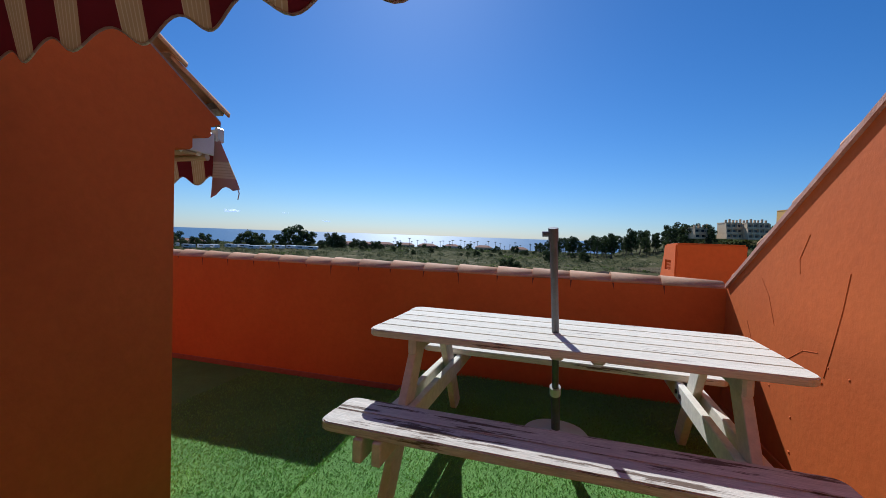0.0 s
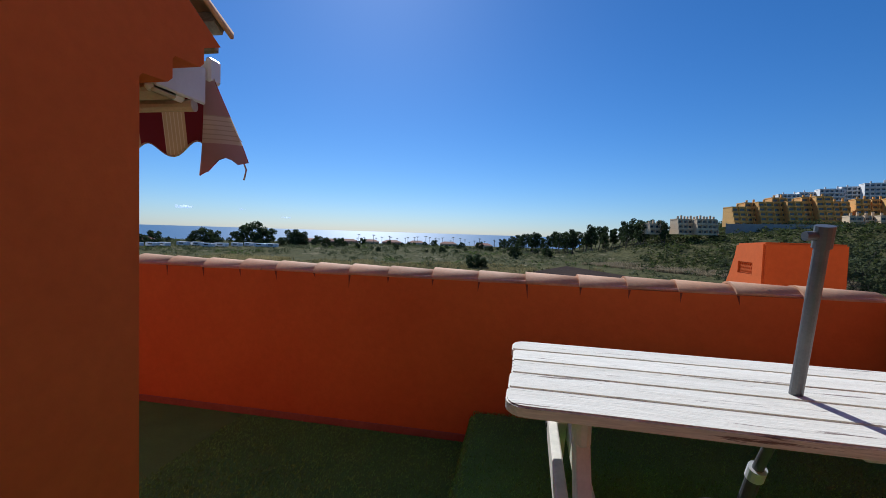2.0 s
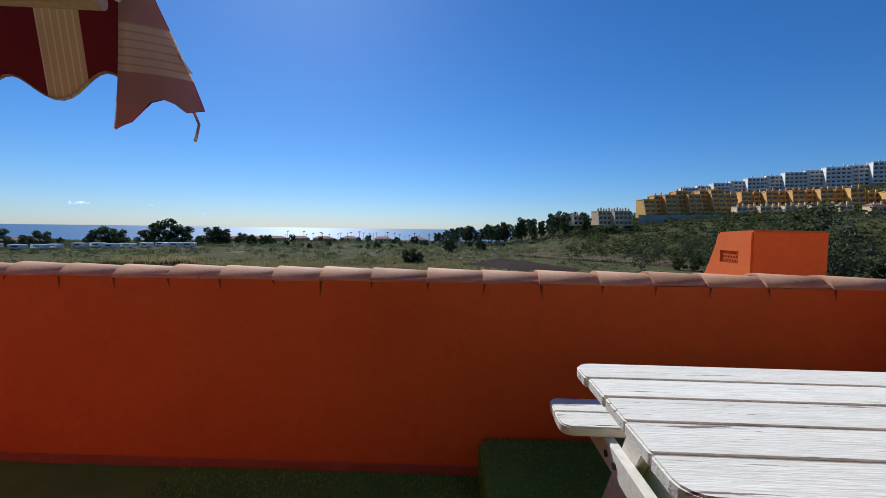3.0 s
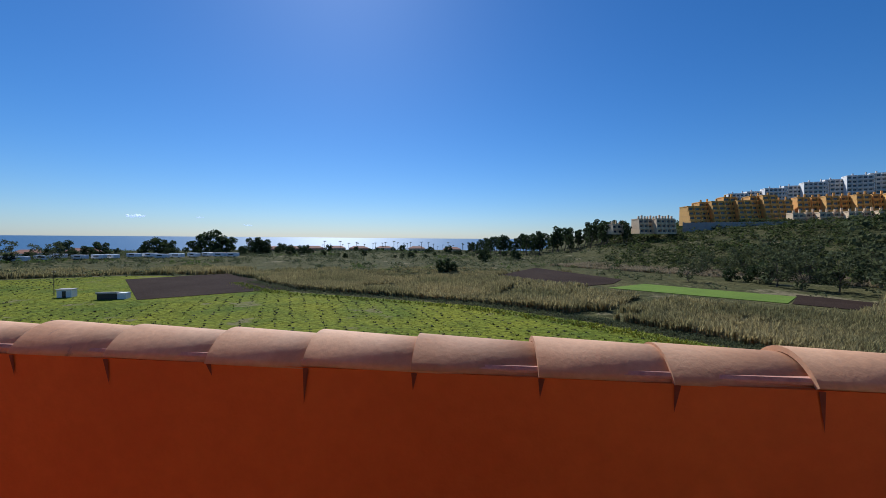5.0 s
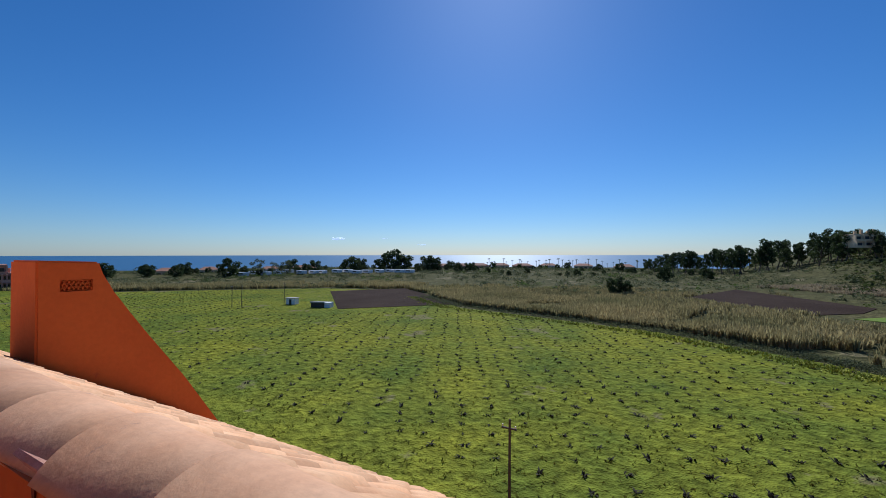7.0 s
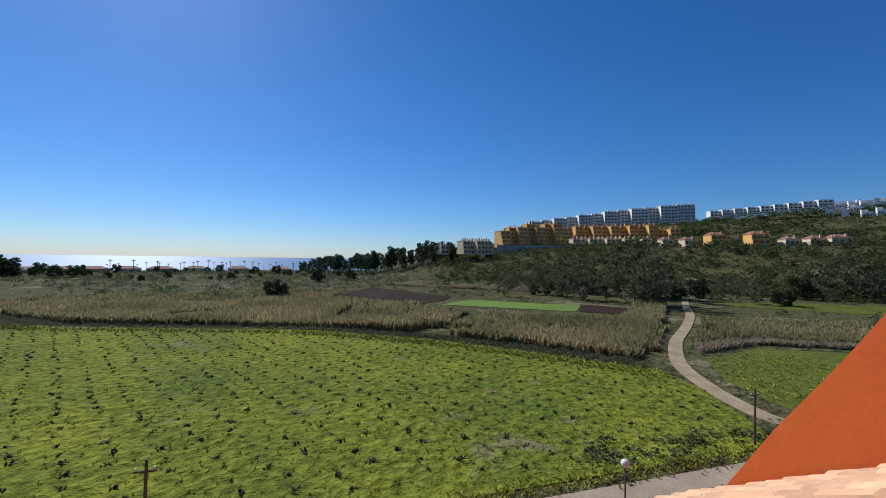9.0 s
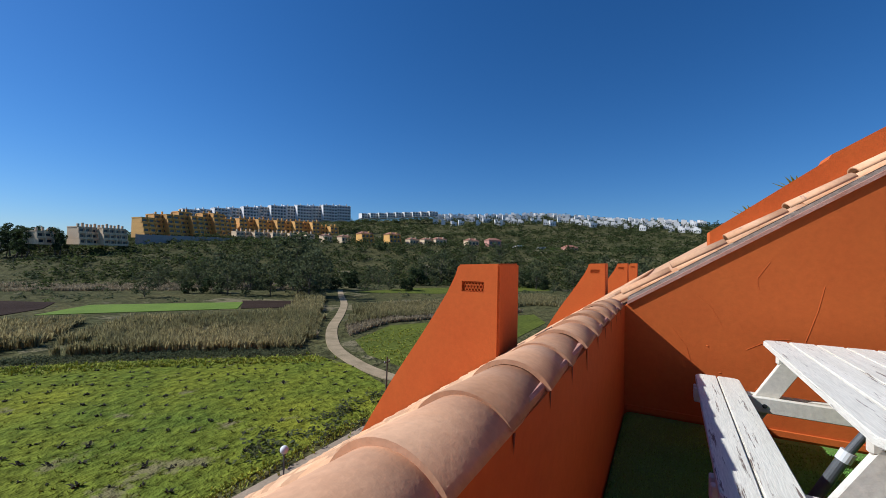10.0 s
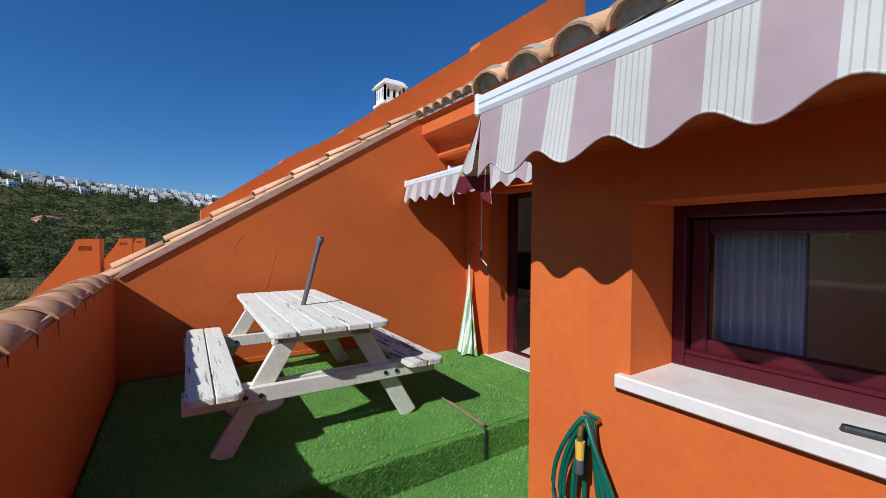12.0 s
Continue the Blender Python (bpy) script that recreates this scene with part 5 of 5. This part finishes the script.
while len(hill) < 6800:
    az, r = r5.uniform(14, 112), 165 + 560 * r5.random() ** 1.25
    x, y = at_polar(az, r)
    z = ground_z(x, y)
    if r < 200 and z < -8.5 and r5.random() < 0.6:
        continue
    s = r5.uniform(2.2, 5.5) * (0.75 + r / 500)
    hill.append((x, y, z - 0.3, s, s * r5.uniform(0.5, 0.85), r5.uniform(0, 6.28)))
scatter("scrub", LOW_SHRUB, low, LEAF_GREY, "low grey-green scrub on the rough land", "scrub")
scatter("scrub", LOW_SHRUB, bright, LEAF_BRIGHT, "yellow-green bushes on the rough land", "scrub")
scatter("hill_scrub", LOW_SHRUB, hill, LEAF_SCRUB, "dense dark green scrub covering the hillside", "scrub")
roadside = [(r5.uniform(12, 30), 19.0 + r5.gauss(0, 1.0), G, r5.uniform(0.7, 1.5), r5.uniform(0.3, 0.7), r5.uniform(0, 6.28)) for k in range(44)]
scatter("roadside_bushes", LOW_SHRUB, roadside, LEAF_GREY, "grey-green bushes beside the gravel road", "bushes")


# ---- trees ----
def tree_mesh(seed, tall, wide, crown_from, leaf, n, kind):
    """Trunk with limbs, and a loose crown of leaf sprays, as two arrays."""
    r = np.random.default_rng(seed)
    bm = bmesh.new()
    lean = r.normal(0, 0.04, 2) * tall
    tube(bm, (0, 0, -0.5), (lean[0], lean[1], tall * crown_from), tall * 0.022, tall * 0.015, 7)
    vs, ts, limbs = [], [], []
    for k in range(9):
        a = k * 2.4 + r.uniform(0, 0.6)
        h = crown_from + (0.95 - crown_from) * (k + 0.5) / 9
        reach = wide * 0.5 * (r.uniform(0.5, 0.95)) * (1 - 0.55 * (h - crown_from) / (1 - crown_from) if kind == "tall" else math.sqrt(max(0.15, 1 - ((h - crown_from) / (1 - crown_from) - 0.35) ** 2 * 1.6)))
        tip = Vector((lean[0] + math.cos(a) * reach, lean[1] + math.sin(a) * reach, tall * h))
        foot = Vector((lean[0], lean[1], tall * (crown_from * 0.8 + 0.25 * (h - crown_from))))
        limbs.append(rod(foot, tip, tall * 0.008, tall * 0.003, 5))
        for i in range(n // 9):
            d = r.normal(0, 1, 3)
            d /= np.linalg.norm(d)
            p = np.array(tip) + d * (wide * 0.21, wide * 0.21, tall * 0.085 if kind == "tall" else wide * 0.16) * r.uniform(0.5, 1.15)
            q, w = r.normal(0, 1, 3), r.normal(0, 1, 3)
            q /= np.linalg.norm(q)
            w -= q * (q @ w)
            w /= np.linalg.norm(w)
            s = leaf * r.uniform(0.6, 1.4)
            b = len(vs)
            vs += [p - q * s, p + w * s * 0.6, p + q * s, p - w * s * 0.6]
            ts += [(b, b + 1, b + 2), (b, b + 2, b + 3)]
    return bm, limbs, np.array(vs), np.array(ts)


def plant_tree(name, label, seed, tall, wide, crown_from, leaf, n, kind, material, group):
    bm, limbs, vs, ts = tree_mesh(seed, tall, wide, crown_from, leaf, n, kind)
    t = thing(name, label, "tree", (0, 0, 0), group=group)
    part("trunk", bm, BARK, t)
    for limb in limbs:
        part("limb", limb, BARK, t)
    crown = new("crown", big_mesh("crown", vs, ts, material))
    crown.parent = t
    return t


def put(master, az, r, scale=1.0, turn=0.0):
    x, y = at_polar(az, r)
    m = Matrix.Translation((x, y, ground_z(x, y) - 0.1)) @ Matrix.Rotation(turn, 4, "Z") @ Matrix.Scale(scale, 4)
    c = copy_thing(master, m)
    c.scale = (scale,) * 3
    return c


eucs = [plant_tree("eucalyptus", "tall dark eucalyptus with a ragged crown on the skyline", 100 + k, 17, 8.0, 0.30, 0.42, 1350, "tall", LEAF_DARK, "eucalyptus row") for k in range(3)]
rounds = [plant_tree("pine", "broad dark green umbrella-shaped tree near the coast", 110 + k, 10, 11, 0.10, 0.55, 1500, "round", LEAF_DARK, "coastal trees") for k in range(3)]
greys = [plant_tree("poplar", "grey-green feathery tree at the foot of the hill", 120 + k, 12, 8.5, 0.15, 0.42, 760, "round", LEAF_GREY, "trees below the hill") for k in range(3)]
for k in range(60):
    az = -3.5 + 21.0 * (k + r5.uniform(-0.4, 0.4)) / 60
    put(eucs[k % 3], az, r5.uniform(255, 320), r5.uniform(0.62, 0.98) * (0.62 + 0.4 * min(1, (az + 4) / 9)), r5.uniform(0, 6.28))
for az, r, s in ((-37.0, 290, 1.42), (-35.4, 292, 1.1), (-32.3, 285, 1.0), (-31.2, 288, 0.85), (-43.0, 280, 0.95), (-41.5, 285, 0.85), (-58.0, 230, 0.9), (-47.5, 270, 0.7), (-50.5, 280, 0.75), (-62.5, 260, 0.65),
                 (-39.0, 300, 0.8), (-29, 310, 0.6), (-26, 300, 0.5), (-66, 250, 0.6), (-70, 240, 0.7), (-23, 320, 0.5), (-9, 300, 0.45), (-13, 310, 0.5), (-6.5, 290, 0.55), (-7.0, 122, 0.45), (-5.9, 124, 0.35), (-1.5, 190, 0.6), (3, 210, 0.5)):
    put(rounds[int(r) % 3], az, r, s, az)
for k in range(30):
    put(rounds[k % 3], -72 + 47 * (k + r5.uniform(-0.5, 0.5)) / 30, r5.uniform(235, 310), r5.uniform(0.28, 0.58), r5.uniform(0, 6.28))
for k in range(34):
    put(rounds[k % 3], -26 + 30 * (k + r5.uniform(-0.5, 0.5)) / 34, r5.uniform(215, 330), r5.uniform(0.16, 0.36), r5.uniform(0, 6.28))
for az, r, s in ((-54.5, 235, 0.95), (-52.6, 240, 0.75), (-51.2, 238, 0.8)):
    put(greys[0], az, r, s * 0.8, az)
for az, r, s in ((32.5, 150, 1.0), (34.5, 155, 0.8), (36, 145, 1.05), (41.5, 140, 1.55), (43.5, 142, 1.3), (29.5, 160, 0.8), (46, 165, 0.7), (59.5, 175, 1.0), (62.0, 180, 1.15), (64, 178, 0.9), (72, 165, 0.75), (75, 160, 0.95), (80, 170, 1.0), (84, 180, 1.1), (88, 190, 1.0), (52, 175, 0.6), (26, 170, 0.6), (70, 230, 1.0), (66, 220, 0.9)):
    put(greys[int(r + az) % 3], az, r, s, az)
for k in range(40):
    az = 24 + 72 * (k + r5.uniform(-0.45, 0.45)) / 40
    put((greys + rounds)[k % 5], az, r5.uniform(122, 158) + (25 if az > 58 else 0), r5.uniform(0.3, 0.72), r5.uniform(0, 6.28))
for az, r, s in ((43.6, 112, 1.12), (42.2, 118, 0.95), (45.0, 120, 0.8), (33.0, 124, 0.8), (35.2, 120, 0.7), (38.4, 122, 0.75)):
    put(greys[int(r) % 3], az, r, s, az)
for t in eucs + rounds + greys:
    for o in (*t.children_recursive, t):
        bpy.data.objects.remove(o)

# palms along the shore
palm = thing("palm", "slender palm on the shore", "palm", group="palms along the shore")
part("trunk", bent([(0, 0, -0.5), (0.1, 0, 3), (0.15, 0.1, 7)], 0.16, 6), BARK, palm)
pv, pt = twigs(26, 5, 0.16, 2.1, 0.9, 1.1)
crown = new("crown", big_mesh("crown", pv + (0.15, 0.1, 6.9), pt, LEAF_DARK))
crown.parent = palm
for k in range(34):
    az = -24 + 25 * (k + r5.uniform(-0.5, 0.5)) / 34
    put(palm, az, r5.uniform(330, 360), r5.uniform(0.55, 1.1), r5.uniform(0, 6.28))
for o in (*palm.children_recursive, palm):
    bpy.data.objects.remove(o)


# ---- buildings ----
def house(name, label, az, r, wide, deep, storeys, storey_h, wall_mat, bays, setback=0.0, roof=None, turrets=0, z=None, turn=0.0, group="", balcony=True):
    """A block of flats or a villa that faces the eye: storeys stepping back, windows in recesses, balconies, parapets, roof turrets."""
    x, y = at_polar(az, r)
    base = ground_z(x, y) - 1.0 if z is None else z
    h = thing(name, label, "building", (x, y, base), turn=-az + turn, group=group)
    for s in range(storeys):
        y0 = setback * s - deep / 2
        wall = part("storey", box(-wide / 2, wide / 2, y0, deep / 2, s * storey_h, (s + 1) * storey_h - 0.02), wall_mat, h)
        if s == storeys - 1:
            part("parapet", box(-wide / 2 - 0.15, wide / 2 + 0.15, y0 - 0.15, deep / 2, (s + 1) * storey_h - 0.02, (s + 1) * storey_h + 0.5), wall_mat, h)
        bay = wide / bays
        win_me = None
        for b in range(bays):
            cx = -wide / 2 + bay * (b + 0.5)
            w = bay * 0.30
            if win_me is None:
                win_ob = part("window", box(-w, w, -0.06, 0.05, 0.3, storey_h * 0.76), WINDOW_DARK, h)
                win_me = win_ob.data
            else:
                win_ob = new("window", win_me)
                win_ob.parent = h
            win_ob.location = (cx, y0 - 0.02, s * storey_h)
        if balcony:
            bm = bmesh.new()
            block(bm, -wide / 2, wide / 2, y0 - 1.3, y0 - 0.07, s * storey_h - 0.15, s * storey_h + 0.05)
            block(bm, -wide / 2, wide / 2, y0 - 1.4, y0 - 1.25, s * storey_h - 0.15, s * storey_h + 0.85)
            for b in range(bays + 1):
                cx = -wide / 2 + bay * b
                block(bm, cx - 0.18, cx + 0.18, y0 - 1.38, y0 - 0.07, s * storey_h + 0.05, (s + 1) * storey_h - 0.05)
            part("balcony", bm, wall_mat, h)
    top = storeys * storey_h
    if roof:
        y0 = setback * (storeys - 1) - deep / 2
        bm = bmesh.new()
        a = [bm.verts.new(p) for p in ((-wide / 2 - 0.4, y0 - 0.4, top + 0.45), (wide / 2 + 0.4, y0 - 0.4, top + 0.45), (wide / 2 + 0.4, deep / 2 + 0.4, top + 0.45), (-wide / 2 - 0.4, deep / 2 + 0.4, top + 0.45))]
        ym, ridge = (y0 + deep / 2) / 2, min(wide * 0.25, 2.2)
        b = [bm.verts.new((-wide / 4, ym, top + ridge)), bm.verts.new((wide / 4, ym, top + ridge))]
        for f in ((a[0], a[1], b[1], b[0]), (a[1], a[2], b[1]), (a[2], a[3], b[0], b[1]), (a[3], a[0], b[0]), (a[3], a[2], a[1], a[0])):
            bm.faces.new(f)
        part("roof", bm, roof, h)
    for k in range(turrets):
        cx = -wide / 2 + wide * (k + 0.5) / turrets
        part("turret", box(cx - 0.45, cx + 0.45, setback * (storeys - 1) - deep / 2 + 1.0, setback * (storeys - 1) - deep / 2 + 1.9, top + 0.5, top + 1.9 + 0.5 * (k % 2), 0.1), wall_mat, h)
    return h


# the ochre terraces stepping up on the left of the ridge, staggered in plan
for k in range(8):
    az = 24.2 + 1.25 * k
    house("apartment_block", "ochre yellow terraced apartment block with balconies on the ridge", az, 300 + 3.5 * k + 5 * (k % 2), 7.6, 13, (4, 5, 5, 6, 5, 6, 6, 5)[k], 2.9, OCHRE, 2, 1.1, turrets=1 + k % 2, z=10.3 + 0.2 * k, turn=26, group="ochre apartment blocks")
for k in range(11):
    az = 34.6 + 1.2 * k
    house("terraced_house", "ochre terraced house with roof turrets on the hillside", az, 335 + 4 * (k % 2), 6.2, 8, 3 - (k > 8), 2.9, OCHRE, 2, 0.7, turrets=2, z=19.0, turn=24, group="ochre terraced houses")
for k in range(9):
    az = 34.2 + 1.15 * k
    house("terraced_house", "cream terraced house with roof turrets on the hillside", az, 305 + 3 * (k % 2), 5.4, 7, 2, 2.8, CREAM, 2, 0.6, turrets=2, z=11.0 + 0.2 * (k % 2), turn=24, group="cream terraced houses")
house("cream_house", "cream house with turrets at the end of the ridge", 15.8, 262, 9, 9, 2, 2.8, CREAM, 3, 0.8, turrets=4, z=4.3, turn=28)
for k in range(4):
    house("cream_house", "cream house with balconies and turrets on the slope", 18.6 + 1.0 * k, 262 + 3 * (k % 2), 5.2, 10, 3, 2.7, CREAM, 2, 0.7, turrets=3, z=4.7, turn=24, group="cream houses on the slope")
for k in range(12):
    az = 28.6 + 1.75 * k
    st = 4 if k < 6 else 5
    top = float(np.interp(az, (28, 32.7, 39.7, 49.5), (41.5, 45.6, 51.6, 56.4)))
    house("white_apartment_block", "white apartment block with long balconies along the hilltop", az, 440 + 5 * (k % 2), 14.6, 12, st, 3.1, FACADE_WHITE, 5, 0.3, turrets=2, z=top - 0.6 - 3.1 * st, turn=16, group="white hilltop blocks")
for k in range(9):
    house("white_apartment_block", "low white apartment block on the ridge", 50.9 + 1.18 * k, 560, 12, 11, 2, 3.2, FACADE_WHITE, 3, 0.3, z=53.6 + 0.7 * k, turn=22, group="white hilltop blocks")
for az, w in ((51.0, 9), (54.8, 9)):
    house("villa", "ochre villa with tiled roof and arcades on the hillside", az, 300, w, 10, 3, 3.0, OCHRE, 3, 0.8, roof=ROOF_FAR, turrets=2, z=9.0, turn=28, group="hillside villas")
for az, w, z, m in ((45.8, 6, 10, CREAM), (48.2, 7, 9.6, CREAM), (57.6, 7, 9.0, CREAM), (59.6, 7, 9.2, CREAM), (61.4, 9, 9.4, CREAM), (66.0, 9, 9.0, CREAM), (69.0, 10, 9.5, FACADE_PINK), (79.4, 9, 5.0, FACADE_PINK), (72.5, 5, 6, FACADE_WHITE), (75.5, 5, 5, FACADE_WHITE)):
    house("villa", "small villa with a low tiled roof among the trees" if m is not FACADE_WHITE else "small white villa among the trees", az, 300, w, 8, 2, 2.9, m, 3, 0.6, roof=ROOF_FAR if m is not FACADE_WHITE else None, turrets=2 if m is CREAM else 0, z=z, turn=30, group="hillside villas", balcony=False)

# the white village on the skyline
village_proto = thing("village_house", "small white house of the hilltop village", "house", group="white village on the skyline")
part("wall", box(-3.6, 3.6, -3, 3, -2, 4.6), FACADE_WHITE, village_proto)
part("upper_storey", box(-3.6, 0.4, -1, 3, 4.6, 7.2), FACADE_WHITE, village_proto)
for x in (-2.2, 0.2, 2.4):
    part("window", box(x - 0.5, x + 0.5, -3.06, -2.9, 1.2, 2.8), WINDOW_DARK, village_proto)
part("terrace_wall", box(0.4, 3.6, -3.0, -2.75, 4.6, 5.4), FACADE_WHITE, village_proto)
for k in range(120):
    az = 61.0 + 34 * (k + r5.uniform(-0.5, 0.5)) / 120
    r = r5.uniform(585, 650) if k % 3 else r5.uniform(520, 585)
    x, y = at_polar(az, r)
    c = copy_thing(village_proto, Matrix.Translation((x, y, ground_z(x, y) + (1.2 if k % 3 else 0))) @ Matrix.Rotation(radians(-az + r5.choice((0, 90, 12, -10))), 4, "Z"))
for o in (*village_proto.children_recursive, village_proto):
    bpy.data.objects.remove(o)

# retaining wall under the ochre blocks
x1, y1 = at_polar(24.2, 282)
rw = thing("retaining_wall", "long grey stone retaining wall below the apartment blocks", "retaining wall", (*at_polar(28.4, 283), 7.0), turn=-28.4)
for k in range(6):
    part("wall_panel", box(-24 + 8 * k, -16.1 + 8 * k, -0.4, 0.4, -2.0, 4.6), STONE_WALL, rw)
    part("pier", box(-24.3 + 8 * k, -23.7 + 8 * k, -0.7, 0.3, -2.0, 4.9), STONE_WALL, rw)

# low houses by the shore, huts in the field
for az, r, w, m in ((-30.2, 330, 14, FACADE_PINK), (-27.5, 335, 12, FACADE_PINK), (-25, 340, 16, FACADE_PINK), (-22, 345, 14, CREAM), (-19, 340, 16, FACADE_PINK), (-15.5, 345, 14, FACADE_WHITE), (-11, 345, 14, CREAM), (-6, 330, 14, CREAM), (-49, 300, 16, CREAM), (-53, 280, 12, FACADE_WHITE), (-60, 290, 10, CREAM), (-64, 280, 14, CREAM)):
    house("shore_house", "low house with a tiled roof near the shore", az, r, w, 9, 1, 2.6, m, 4, 0, roof=ROOF_FAR, z=-10.9, group="houses by the shore", balcony=False)
for az, w, st in ((-79.0, 12, 3), (-76.2, 8, 2)):
    house("apartment_block", "orange apartment block with balconies near the shore", az, 190, w, 12, st, 2.5, FACADE_PINK, 4, 0.8, turrets=3, z=-9.6, group="shore apartment blocks")
VAN = mat("white_van_paint", (0.75, 0.75, 0.75), (0.68, 0.68, 0.68), 2, 0.35, 0.05, 20)
for k in range(17):
    az = -58 + 1.45 * k + r5.uniform(-0.3, 0.3)
    x, y = at_polar(az, r5.uniform(228, 250))
    cv_ = thing("caravan", "white caravan parked behind the reeds", "caravan", (x, y, ground_z(x, y)), turn=r5.uniform(-20, 20), group="caravans behind the reeds")
    part("body", box(-3.2, 3.2, -1.2, 1.2, 0.4, 2.2, 0.25, segments=2), VAN, cv_)
    part("window", box(-1.6, 1.2, -1.23, -1.15, 1.2, 1.8), WINDOW_DARK, cv_)
    for wx in (-1.6, 1.6):
        part("wheel", rod((wx, -1.15, 0.35), (wx, -0.9, 0.35), 0.36), BLACK, cv_)
hut = thing("hut", "small white hut beside the ploughed field", "hut", (*swing([(-75.3, 60.5)])[0], G + 0.05), turn=20)
part("wall", box(-1.5, 1.5, -1.2, 1.2, 0, 1.9), WHITE, hut)
part("roof", box(-1.7, 1.7, -1.4, 1.4, 1.9, 2.05, 0.02), STONE_WALL, hut)
part("door", box(-0.4, 0.4, -1.24, -1.19, 0, 1.6), WINDOW_DARK, hut)
hut.scale = (0.7, 0.7, 0.7)
shed = thing("shed", "low dark shed beside the ploughed field", "shed", (*swing([(-66.0, 60.0)])[0], G + 0.05), turn=20)
part("wall", box(-2.4, 1.6, -1.2, 1.2, 0, 1.35), BLACK, shed, "dark boarded wall")
part("annex", box(1.62, 3.4, -1.1, 1.1, 0, 1.45), WHITE, shed, "pale annex")
part("roof", prism([(-1.4, 1.35), (1.4, 1.35), (1.4, 1.5), (-1.4, 1.75)], "x", -2.6, 1.6), STONE_WALL, shed)

shed.scale = (0.72, 0.72, 0.72)

# posts, lamp and fence by the road
def post(label, x, y, h, r=0.07):
    p = thing("post", label, "post", (x, y, G + 0.05), group="wooden line posts")
    part("pole", rod((0, 0, 0), (0.03, 0, h), r, r * 0.75, 8), BARK, p)
    part("crossarm", box(-0.35, 0.35, -0.035, 0.035, h - 0.45, h - 0.38), BARK, p)
    for x2 in (-0.3, 0.3):
        part("insulator", rod((x2, 0, h - 0.38), (x2, 0, h - 0.27), 0.03, sides=8), WHITE, p)
    return p


post("thin weathered wooden post in the meadow", -7.97, 17.03, 3.62)
post("thin weathered wooden post beside the track", 23.26, 18.08, 3.39)
post("thin pole beside the white hut", -79.5, 53.5, 4.6)
post("thin pole beside the white hut", -80.5, 52.0, 4.6)
post("thin pole beside the white hut", -78, 63, 4.6)
lamp = thing("street_lamp", "globe street lamp with white ball on a dark post", "street lamp", (10.99, 14.9, G - 0.1))
part("post", rod((0, 0, 0), (0, 0, 1.95), 0.045, 0.035, 10), GREY_METAL, lamp)
part("collar", rod((0, 0, 1.93), (0, 0, 2.0), 0.09, 0.07, 12), GREY_METAL, lamp)
globe = bmesh.new()
bmesh.ops.create_uvsphere(globe, u_segments=20, v_segments=14, radius=0.19, matrix=Matrix.Translation((0, 0, 2.16)))
smooth(part("globe", globe, WHITE, lamp, "white glass globe"))
fence = thing("fence", "low wire fence with thin dark posts along the gravel road", "fence", (0, 13.75, G))
for k in range(18):
    part("post", rod((-16 + 2.6 * k, 0, 0), (-16 + 2.6 * k, 0, 1.15), 0.03, sides=6), GREY_METAL, fence)
for z in (0.4, 0.75, 1.08):
    part("wire", rod((-16, 0, z), (28.2, 0, z), 0.006, sides=5), GREY_METAL, fence)

# small fair-weather clouds far out over the sea
CLOUD = mat("cloud_white_glow", (0.85, 0.86, 0.88), (0.78, 0.80, 0.83), 0.01, 1.0, 0.0, 0.05, spec=0.0)
# added emission stands in for sunlight scattered through the backlit clouds
CLOUD.node_tree.nodes["Principled BSDF"].inputs["Emission Color"].default_value = (0.9, 0.95, 1.0, 1)
CLOUD.node_tree.nodes["Principled BSDF"].inputs["Emission Strength"].default_value = 0.5
for az, r, z, wide in ((-44.5, 4200, 150, 150), (-38.3, 4200, 158, 55), (-33.0, 4200, 95, 70)):
    x, y = at_polar(az, r)
    bm = bmesh.new()
    rc = random.Random(int(wide))
    for k in range(26):
        m = Matrix.Translation((rc.gauss(0, 0.28) * wide, rc.gauss(0, 0.1) * wide, abs(rc.gauss(0, 0.05)) * wide)) @ Matrix.Diagonal((1, 1, 0.55, 1))
        bmesh.ops.create_icosphere(bm, subdivisions=2, radius=wide * rc.uniform(0.04, 0.11), matrix=m)
    for v in bm.verts:
        v.co += Vector((noise.noise(v.co * 0.09), noise.noise(v.co * 0.09 + Vector((9, 0, 0))), noise.noise(v.co * 0.09 + Vector((0, 9, 0))))) * wide * 0.03
    c = smooth(part("backdrop_cloud", bm, CLOUD))
    c.location = (x, y, z)
    tagged(c, "small white fair-weather cloud low over the sea", "cloud", "small clouds", "structure")
